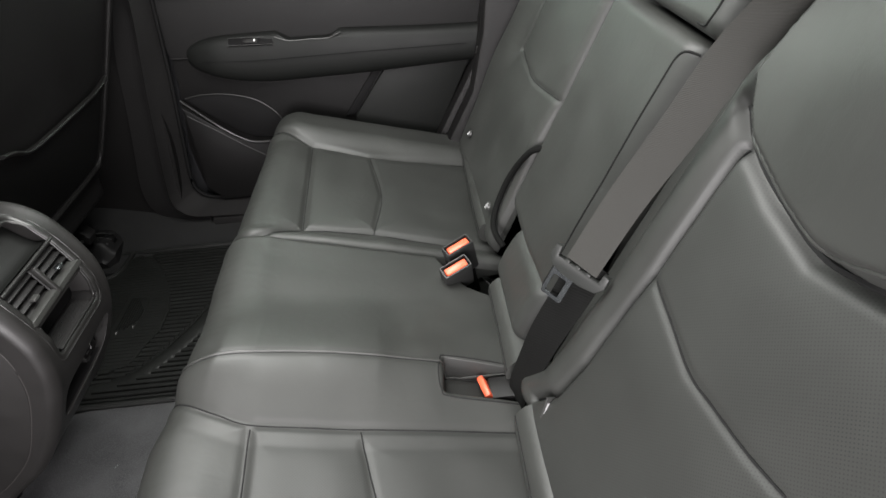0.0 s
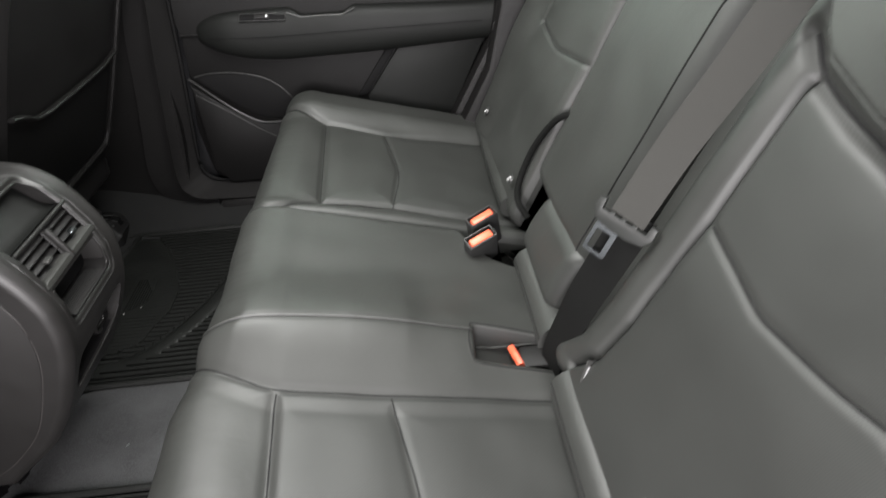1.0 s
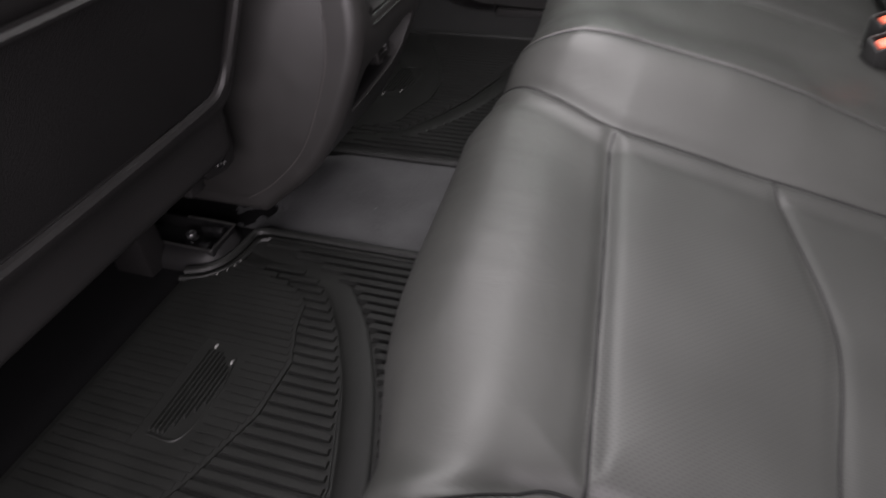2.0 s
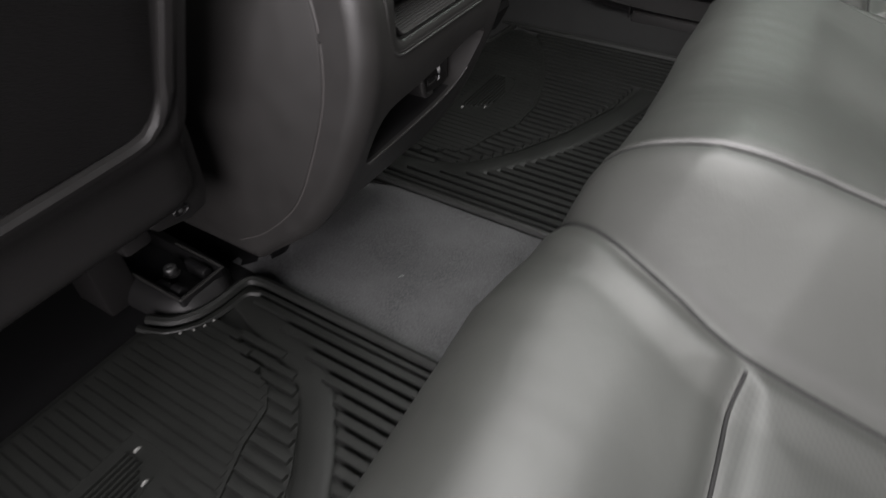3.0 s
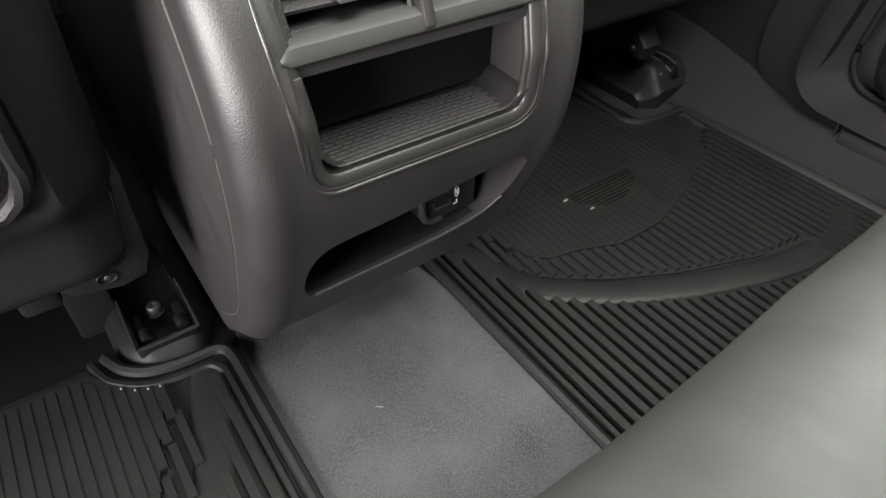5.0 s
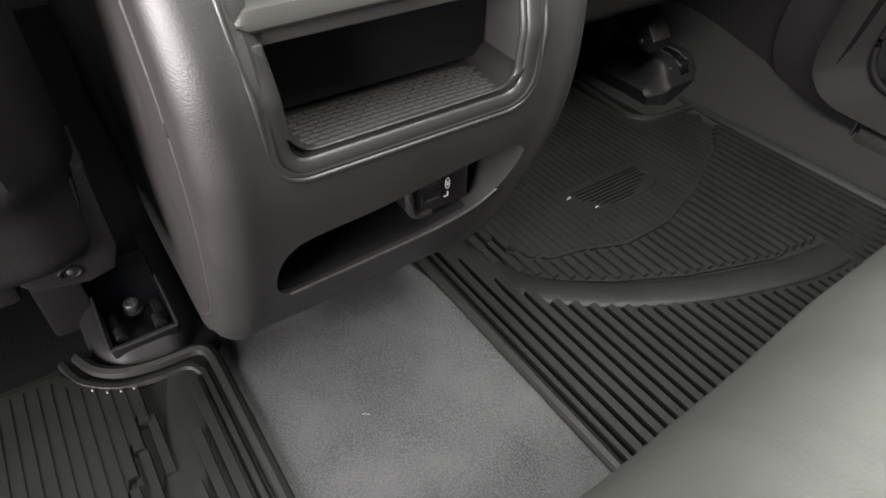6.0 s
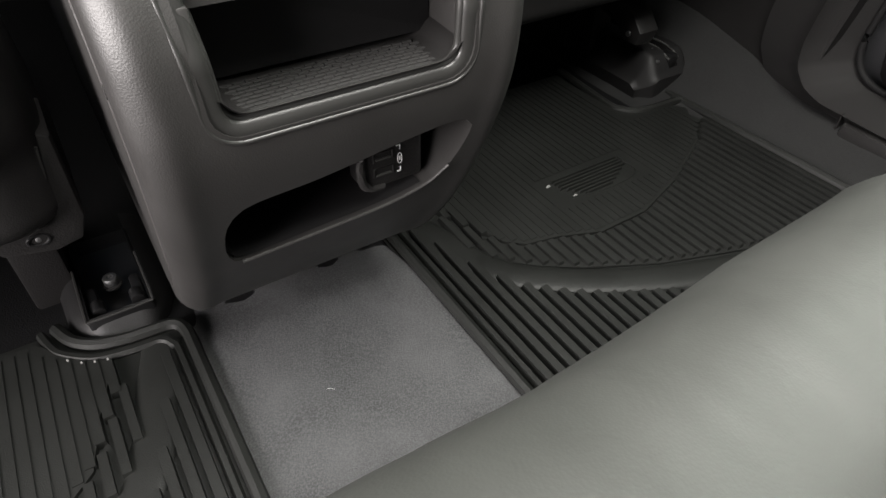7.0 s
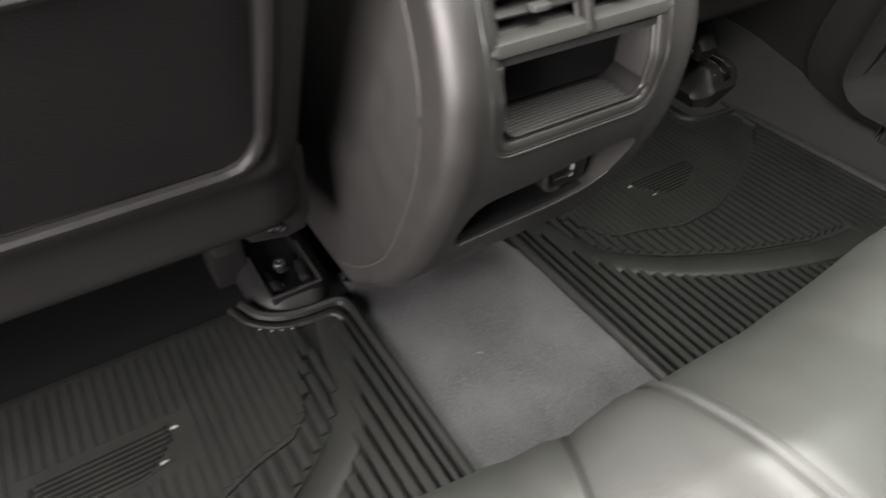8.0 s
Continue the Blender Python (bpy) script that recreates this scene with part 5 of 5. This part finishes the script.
def outer_rail(label):
    """The outer rail of the far seat: a rounded black cover with a narrow channel along its door side."""
    owner = thing("seat_rail", (-0.70, 1.482, 0.0), label, "seat rail", "seat rails")
    base = bmesh.new()
    g = []
    for k in range(30):
        d = k / 29
        x = -0.90 + 0.272 * (1 - (1 - d) ** 1.5)
        end = float(smooth_step(x, -0.668, -0.628))
        row = []
        for q in np.linspace(-1, 1, 25):
            flank = float(smooth_step(-q, 0.42, 1.0))
            top = (0.058 - 0.006 * d) * (1 - 0.80 * flank) * (1 - 0.55 * end ** 2) - 0.004 * float(smooth_step(q, 0.9, 1.0))
            row.append(base.verts.new((x - 0.020 * float(smooth_step(-q, 0.55, 1.0)) * end, 1.4835 + q * 0.0465, max(top, -0.006))))
        g.append(row)
    for a, b in zip(g, g[1:]):
        for k in range(24):
            base.faces.new((a[k], b[k], b[k + 1], a[k + 1]))
    solid = bmesh.ops.extrude_face_region(base, geom=base.faces[:])["geom"]
    for v in solid:
        if isinstance(v, bmesh.types.BMVert):
            v.co.z = -0.012
    foot = part("rail_cover", base, RAIL_FOOT, owner, "blocky black rail cover with a flat top")
    carve(foot, [boxed((-0.95, 1.4905, 0.020), (-0.638, 1.5095, 0.12))])
    for y in (1.4900, 1.5105):
        part("channel_edge", tube([(-0.80, y, 0.0550), (-0.70, y, 0.0535), (-0.665, y, 0.0525), (-0.642, y, 0.0440)], 0.0015, 8, 30), GLOSS, owner, "pale grey edge of the channel")
    part("end_clip", boxed((-0.664, 1.4915, 0.030), (-0.640, 1.5085, 0.050), 0.003), RAIL, owner)
    for x, y in ((-0.668, 1.480), (-0.646, 1.470)):
        part("screw", cylinder((x, y, 0.0515 if x < -0.65 else 0.044), (0.25, 0, 1), 0.0028, 0.004, 12, 0.0006), DULL_STEEL, owner, "small steel screw")
    return owner


outer_rail("dull black outer seat rail cover in the far footwell")
far_bracket = thing("seat_side_bracket", (-0.70, 1.44, 0.08), "grey plastic bracket reaching down from the far seat", "bracket")
part("bracket_arm", slab([(-0.80, 0.165), (-0.715, 0.142), (-0.668, 0.118), (-0.648, 0.096), (-0.654, 0.076), (-0.676, 0.076), (-0.700, 0.096), (-0.80, 0.118)], 1, 1.418, 1.458, 0.006), DARK, far_bracket)
part("screw", cylinder((-0.668, 1.4165, 0.090), (0, -1, 0), 0.0040, 0.004, 14, 0.0008), DULL_STEEL, far_bracket, "small steel screw")

bracket = thing("seat_side_bracket", (-0.53, 0.668, 0.10), "black plastic bracket with a screw under the seat edge", "bracket")
plate = part("bracket_plate", slab([(0.634, 0.158), (0.640, 0.150), (0.672, 0.143), (0.690, 0.147), (0.697, 0.165), (0.698, 0.23), (0.690, 0.235), (0.686, 0.205), (0.680, 0.186), (0.668, 0.177), (0.640, 0.172)], 0, -0.575, -0.513, 0.004), DARK, bracket)
part("bracket_tab", boxed((-0.56, 0.606, 0.146), (-0.514, 0.6325, 0.172), 0.004), DARK, bracket)
part("bracket_edge", tube([(-0.5125, y, z) for y, z in ((0.640, 0.1725), (0.658, 0.1725), (0.669, 0.1765), (0.678, 0.186), (0.684, 0.200), (0.688, 0.226))], 0.0011, 8, 40), BEZEL, plate, "paler edge of the bracket")
part("screw_seat", tube([(-0.5125, 0.664 + 0.0068 * math.cos(a), 0.1575 + 0.0045 * math.sin(a)) for a in np.linspace(0, 2 * math.pi, 12, endpoint=False)], 0.0011, 6, 30, True, up=(1, 0, 0)), RAIL, plate)
part("screw", cylinder((-0.5140, 0.664, 0.1575), (1, 0, 0.2), 0.0021, 0.003, 12, 0.0005), DULL_STEEL, plate, "small steel screw")

# ---- far door, sill and pillars ----
DY = 1.655
door = tagged(new("door_1"), "closed black rear door with a padded armrest", "car door", kind="structure")
part("lower_panel", slab([(-0.432, 0.10), (-0.425, 0.072), (-0.405, 0.050), (-0.38, 0.045), (0.10, 0.045), (0.16, 0.10), (0.31, 0.36), (0.33, 0.40), (-0.412, 0.43), (-0.420, 0.33), (-0.440, 0.20)], 1, DY, DY + 0.05, 0.004), DOOR, door)
part("upper_panel", slab([(-0.412, 0.434), (0.34, 0.405), (0.42, 0.56), (-0.44, 0.58)], 1, DY - 0.004, DY + 0.05, 0.004), UPPER, door)
part("belt_rail", slab([(-0.44, 0.575), (0.42, 0.555), (0.44, 0.64), (-0.46, 0.65)], 1, DY - 0.02, DY + 0.05, 0.015), UPPER, door)
# armrest
bm = bmesh.new()
g = []
xs = np.concatenate([np.linspace(-0.378, -0.30, 16), np.linspace(-0.29, 0.36, 40)])
for x in xs:
    k = float(np.sqrt(np.clip(1 - ((-0.27 - x) / 0.108) ** 2, 0, 1))) if x < -0.27 else 1.0
    top = 0.435 + 0.043 * k - 0.024 * float(smooth_step(x, -0.2, 0.36))
    low = float(np.sqrt(np.clip(1 - ((-0.15 - x) / 0.230) ** 2, 0, 1))) if x < -0.15 else 1.0
    bot = 0.427 - 0.068 * low ** 1.3 + 0.008 * float(smooth_step(x, 0.0, 0.34))
    deep = 0.010 + 0.050 * k
    row = []
    for a in np.linspace(0, 2 * math.pi, 28, endpoint=False):
        c, q = math.cos(a), math.sin(a)
        c, q = math.copysign(abs(c) ** 0.8, c), math.copysign(abs(q) ** 0.9, q)
        row.append(bm.verts.new((x, DY + 0.002 - deep * 0.5 * (1 + c) + 0.02, (top + bot) / 2 + (top - bot) / 2 * q)))
    g.append(row)
for a, b in zip(g, g[1:]):
    for k in range(28):
        bm.faces.new((a[k], a[(k + 1) % 28], b[(k + 1) % 28], b[k]))
bm.faces.new(g[0])
bm.faces.new(g[-1])
arm = part("armrest", bm, ARMREST, door, "padded dark armrest")
part("armrest_seam", tube([(x, DY - 0.0405 if x > -0.30 else DY - 0.034, z) for x, z in ((-0.34, 0.428), (-0.20, 0.421), (0.0, 0.419), (0.30, 0.415))], 0.0007, 6, 40), BLACK, arm)
carve(arm, [slab([(-0.156, 0.52), (-0.154, 0.480), (-0.118, 0.4585), (-0.024, 0.4565), (0.010, 0.4740), (0.014, 0.52)], 1, DY - 0.060, DY + 0.015)])
part("recess_edge", tube([(x, DY - 0.0325, z) for x, z in ((-0.150, 0.4700), (-0.118, 0.4583), (-0.070, 0.4574), (-0.024, 0.4563), (0.006, 0.4680))], 0.0012, 6, 30), GLOSS, arm, "pale grey edge of the pull recess")
tip = Matrix.Translation((-0.207, DY - 0.0300, 0.4635)) @ pose(0, 0, 0, 44, 3, 0)
plate = part("switch_plate", boxed((-0.052, -0.0095, -0.004), (0.052, 0.0095, 0.0022), 0.002, tip), BLACK, arm, "black window switch plate")
part("plate_rim", tube([tip @ Vector((x, y, 0.0022)) for x, y in rounded(-0.052, -0.0095, 0.052, 0.0095, 0.004, 4)], 0.0007, 6, 60, True), BEZEL, plate)
part("window_switch", boxed((-0.018, -0.006, 0.001), (0.016, 0.006, 0.0060), 0.002, tip), PLASTIC, plate, "window switch")
part("switch_mark", boxed((0.008, -0.0025, 0.0056), (0.012, 0.0025, 0.0066), 0, tip), WHITE, plate, smooth=False)
# map pocket of the door with its bright lip
pocket = part("door_pocket", slab([(-0.415, 0.325), (-0.344, 0.266), (-0.297, 0.229), (-0.259, 0.211), (-0.15, 0.208), (0.05, 0.20), (0.08, 0.06), (-0.38, 0.055), (-0.415, 0.10)], 1, DY - 0.035, DY + 0.01, 0.008), DOOR, door, "bulging lower door pocket")
part("pocket_lip", tube([(-0.417, DY - 0.020, 0.335), (-0.344, DY - 0.034, 0.273), (-0.297, DY - 0.037, 0.236), (-0.259, DY - 0.038, 0.217), (-0.209, DY - 0.038, 0.214), (-0.10, DY - 0.036, 0.212)], 0.003, 8, 40), BEZEL, pocket, "thin grey lip of the pocket")
# flat black sheet; the scooped hollow's shade is only in its colour
part("pocket_shade_sheet", slab([(float(x), float(z)) for x, z in spline([(-0.408, 0.332), (-0.365, 0.338), (-0.300, 0.333), (-0.235, 0.312), (-0.190, 0.270), (-0.17, 0.215), (-0.26, 0.218), (-0.344, 0.272)], 60, True)], 1, DY - 0.0035, DY + 0.0, 0.002), BLACK, door, "black rounded sheet for the shaded hollow behind the pocket")
part("hollow_rim", tube([(x, DY - 0.0040, z) for x, z in ((-0.408, 0.333), (-0.365, 0.339), (-0.300, 0.334), (-0.235, 0.313), (-0.190, 0.271), (-0.172, 0.225))], 0.0022, 8, 50), BEZEL, door, "soft edge of the hollow")
part("pocket_crease", tube([(x, DY - 0.0362, z) for x, z in ((-0.405, 0.300), (-0.340, 0.252), (-0.280, 0.205), (-0.215, 0.160))], 0.0011, 6, 30), BEZEL, pocket)
part("diagonal_rib", slab([(-0.018, 0.250), (0.004, 0.250), (0.090, 0.362), (0.064, 0.358)], 1, DY - 0.008, DY + 0.002, 0.003), BLACK, door, "slanting dark trim bar")
part("rear_panel", slab([(0.008, 0.150), (0.008, 0.250), (0.094, 0.362), (0.325, 0.392), (0.300, 0.350), (0.200, 0.150)], 1, DY - 0.014, DY + 0.002, 0.006), ARMREST, door, "lighter padded panel behind the slanting bar")
part("trim_line", tube([(-0.412, DY - 0.004, 0.4335), (-0.39, DY - 0.005, 0.4325), (-0.36, DY - 0.006, 0.432)], 0.0022, 6, 12), DARK, door)

# weather seal and sill round the door opening


def even_curve(points, n):
    """n points along a curve, as many between each two of the points given."""
    p = np.array(points, float)
    k = np.arange(len(p))
    t = np.linspace(0, len(p) - 1, n)
    rough = np.stack([np.interp(t, k, p[:, d]) for d in (0, 1)], axis=1)
    for _ in range(12):
        rough[1:-1] = (rough[:-2] + 2 * rough[1:-1] + rough[2:]) / 4
    return rough


EDGE = even_curve([(-0.415, 0.72), (-0.420, 0.608), (-0.431, 0.526), (-0.452, 0.412), (-0.471, 0.286), (-0.487, 0.168), (-0.493, 0.112), (-0.488, 0.080), (-0.468, 0.058), (-0.441, 0.048), (-0.404, 0.046), (-0.342, 0.042), (0.10, 0.037)], 150)
SEAL = even_curve([(-0.402, 0.72), (-0.409, 0.60), (-0.418, 0.50), (-0.428, 0.39), (-0.444, 0.262), (-0.458, 0.150), (-0.462, 0.105), (-0.457, 0.082), (-0.442, 0.064), (-0.422, 0.056), (-0.390, 0.053), (-0.330, 0.050), (0.10, 0.045)], 150)
bm = bmesh.new()
for deep in (0.0, 0.008):
    g = []
    for e, q in zip(EDGE, SEAL):
        n = (q - e) / np.linalg.norm(q - e)
        row = []
        for off, y in ((-0.080, 1.590), (-0.034, 1.577), (-0.014, 1.567), (-0.005, 1.560)):
            row.append(bm.verts.new((e[0] + n[0] * off, y + deep, e[1] + n[1] * off)))
        for w in (0.0, 0.06, 0.15, 0.30, 0.5, 0.75, 1.0):
            p = e + (q - e) * w ** 1.3 - n * deep
            row.append(bm.verts.new((p[0], 1.556 + 0.086 * w + deep, p[1])))
        g.append(row)
    for a, b in zip(g, g[1:]):
        for k in range(10):
            bm.faces.new((a[k], b[k], b[k + 1], a[k + 1]))
tagged(part("door_trim", bm, TRIM), "broad smooth black trim round the door opening", "door trim", kind="structure")
tagged(part("rubber_seal", tube([(float(x) + 0.006, 1.638, float(z) + 0.004) for x, z in SEAL[::6]], 0.0045, 10, 90), BLACK), "black rubber door seal", "door seal", kind="structure")
sill = tagged(part("door_sill", slab([(-0.405, 0.0), (0.20, 0.0), (0.20, 0.034), (-0.40, 0.038)], 1, 1.552, 1.66, 0.006), PLASTIC), "black plastic door sill plate", "door sill", kind="structure")
part("sill_joint", boxed((-0.4078, 1.5575, 0.014), (-0.4062, 1.575, 0.0466)), DARK, sill, smooth=False)

pillar = bmesh.new()
g = []
for z in np.linspace(-0.02, 0.75, 26):
    row = []
    for k in range(14):
        d = k / 13
        x = -0.455 - 0.035 * float(smooth_step(-z, -0.30, 0.05)) - 0.42 * d + 0.05 * float(smooth_step(z, 0.3, 0.75))
        y = 1.594 + 0.016 * math.sin(d * math.pi) - 0.012 * float(smooth_step(-z, -0.12, 0.0))
        row.append(pillar.verts.new((x, y, z)))
    g.append(row)
for a, b in zip(g, g[1:]):
    for k in range(13):
        pillar.faces.new((a[k], b[k], b[k + 1], a[k + 1]))
solid = bmesh.ops.extrude_face_region(pillar, geom=pillar.faces[:])["geom"]
bmesh.ops.translate(pillar, vec=(0, 0.05, 0), verts=[v for v in solid if isinstance(v, bmesh.types.BMVert)])
tagged(part("pillar_trim", pillar, PLASTIC), "dark plastic trim of the middle pillar", "pillar", kind="structure")
tagged(part("rear_pillar_trim", slab([(0.16, 0.06), (0.185, 0.10), (0.215, 0.19), (0.315, 0.37), (0.34, 0.50), (0.36, 0.75), (0.75, 0.75), (0.75, 0.06)], 1, 1.60, 1.66, 0.012), PLASTIC), "dark plastic trim behind the door", "pillar", kind="structure")
tagged(part("wheel_arch_trim", slab([(0.22, 0.05), (0.225, 0.18), (0.30, 0.32), (0.33, 0.46), (0.36, 0.75), (0.75, 0.75), (0.75, 0.05)], 1, 1.54, 1.60, 0.015), PLASTIC), "dark trim between backrest and door", "trim", kind="structure")

# ---- the rest of the cabin: plain closing surfaces with window openings ----
# unseen roof opening, added so the overhead lamp can reach the seats
ceiling = tagged(part("ceiling", slab([(-1.5, 0.10), (0.9, 0.10), (0.9, 1.70), (-1.5, 1.70)], 2, 1.16, 1.20), HEADLINER), "dark cloth headliner with an added opening for the overhead lamp", "ceiling", kind="structure")
carve(ceiling, [boxed((-0.38, 0.52, 1.1), (0.34, 1.32, 1.3))])
tagged(part("wall_far", slab([(-1.6, -0.06), (0.95, -0.06), (0.95, 0.62), (-1.6, 0.62)], 1, 1.71, 1.76), PAINT), "far body side under the windows", "car body", kind="structure")
tagged(part("roof_rail", slab([(-1.6, 1.08), (0.95, 1.08), (0.95, 1.20), (-1.6, 1.20)], 1, 1.66, 1.74), HEADLINER), "dark roof rail above the far windows", "car body", kind="structure")
tagged(part("wall_rear", slab([(0.10, -0.06), (1.72, -0.06), (1.72, 0.80), (0.10, 0.80)], 0, 0.80, 0.86), DARK), "dark rear wall of the cabin", "car body", kind="structure")
tagged(part("wall_front", slab([(0.10, -0.06), (1.72, -0.06), (1.72, 0.72), (0.10, 0.72)], 0, -1.62, -1.56), DARK), "dark dashboard wall", "car body", kind="structure")
tagged(part("wall_near", slab([(-1.6, -0.06), (-0.50, -0.06), (-0.47, 0.62), (-0.36, 1.16), (-0.56, 1.16), (-0.66, 0.62), (-1.6, 0.62)], 1, 0.04, 0.10), PAINT), "near body side and middle pillar ahead of the open door", "car body", kind="structure")
tagged(part("near_sill", slab([(-0.495, -0.06), (0.41, -0.06), (0.41, 0.04), (-0.495, 0.04)], 1, 0.04, 0.12, 0.01), PLASTIC), "near door sill", "door sill", kind="structure")
# unseen body side, drawn forward to block door light from the upper backrest
tagged(part("near_rear_light_block", slab([(0.40, -0.06), (0.95, -0.06), (0.95, 1.16), (0.10, 1.16), (0.25, 0.80), (0.35, 0.60), (0.41, 0.45)], 1, 0.05, 0.11), PAINT), "unseen near body side added to keep door light off the backrest", "car body", kind="structure")
tagged(part("ground", slab([(-200, -200), (200, -200), (200, 200), (-200, 200)], 2, -0.45, -0.40), ASPHALT), "dark asphalt ground under the car", "ground", kind="structure")

# panes of the cabin
GLASS = bpy.data.materials.new("tinted_glass")
GLASS.use_nodes = True
gb = GLASS.node_tree.nodes["Principled BSDF"]
gb.inputs["Base Color"].default_value, gb.inputs["Roughness"].default_value = (0.75, 0.80, 0.77, 1), 0.03
gb.inputs["Transmission Weight"].default_value, gb.inputs["IOR"].default_value = 1.0, 1.45
for name, bm, label in (
        ("roof_glass", slab([(-0.41, 0.49), (0.37, 0.49), (0.37, 1.35), (-0.41, 1.35)], 2, 1.204, 1.209), "tinted glass of the added, unseen roof opening"),
        ("window_1", slab([(-1.5, 0.62), (0.9, 0.62), (0.9, 1.08), (-1.5, 1.08)], 1, 1.725, 1.730), "tinted side window above the closed door"),
        ("windscreen", slab([(0.10, 0.725), (1.70, 0.725), (1.70, 1.155), (0.10, 1.155)], 0, -1.59, -1.585), "windscreen above the dashboard wall"),
        ("rear_window", slab([(0.12, 0.805), (1.70, 0.805), (1.70, 1.155), (0.12, 1.155)], 0, 0.83, 0.835), "rear window above the cabin wall")):
    pane = tagged(part(name, bm, GLASS, smooth=False), label, "window", kind="structure")
    pane.visible_shadow = False
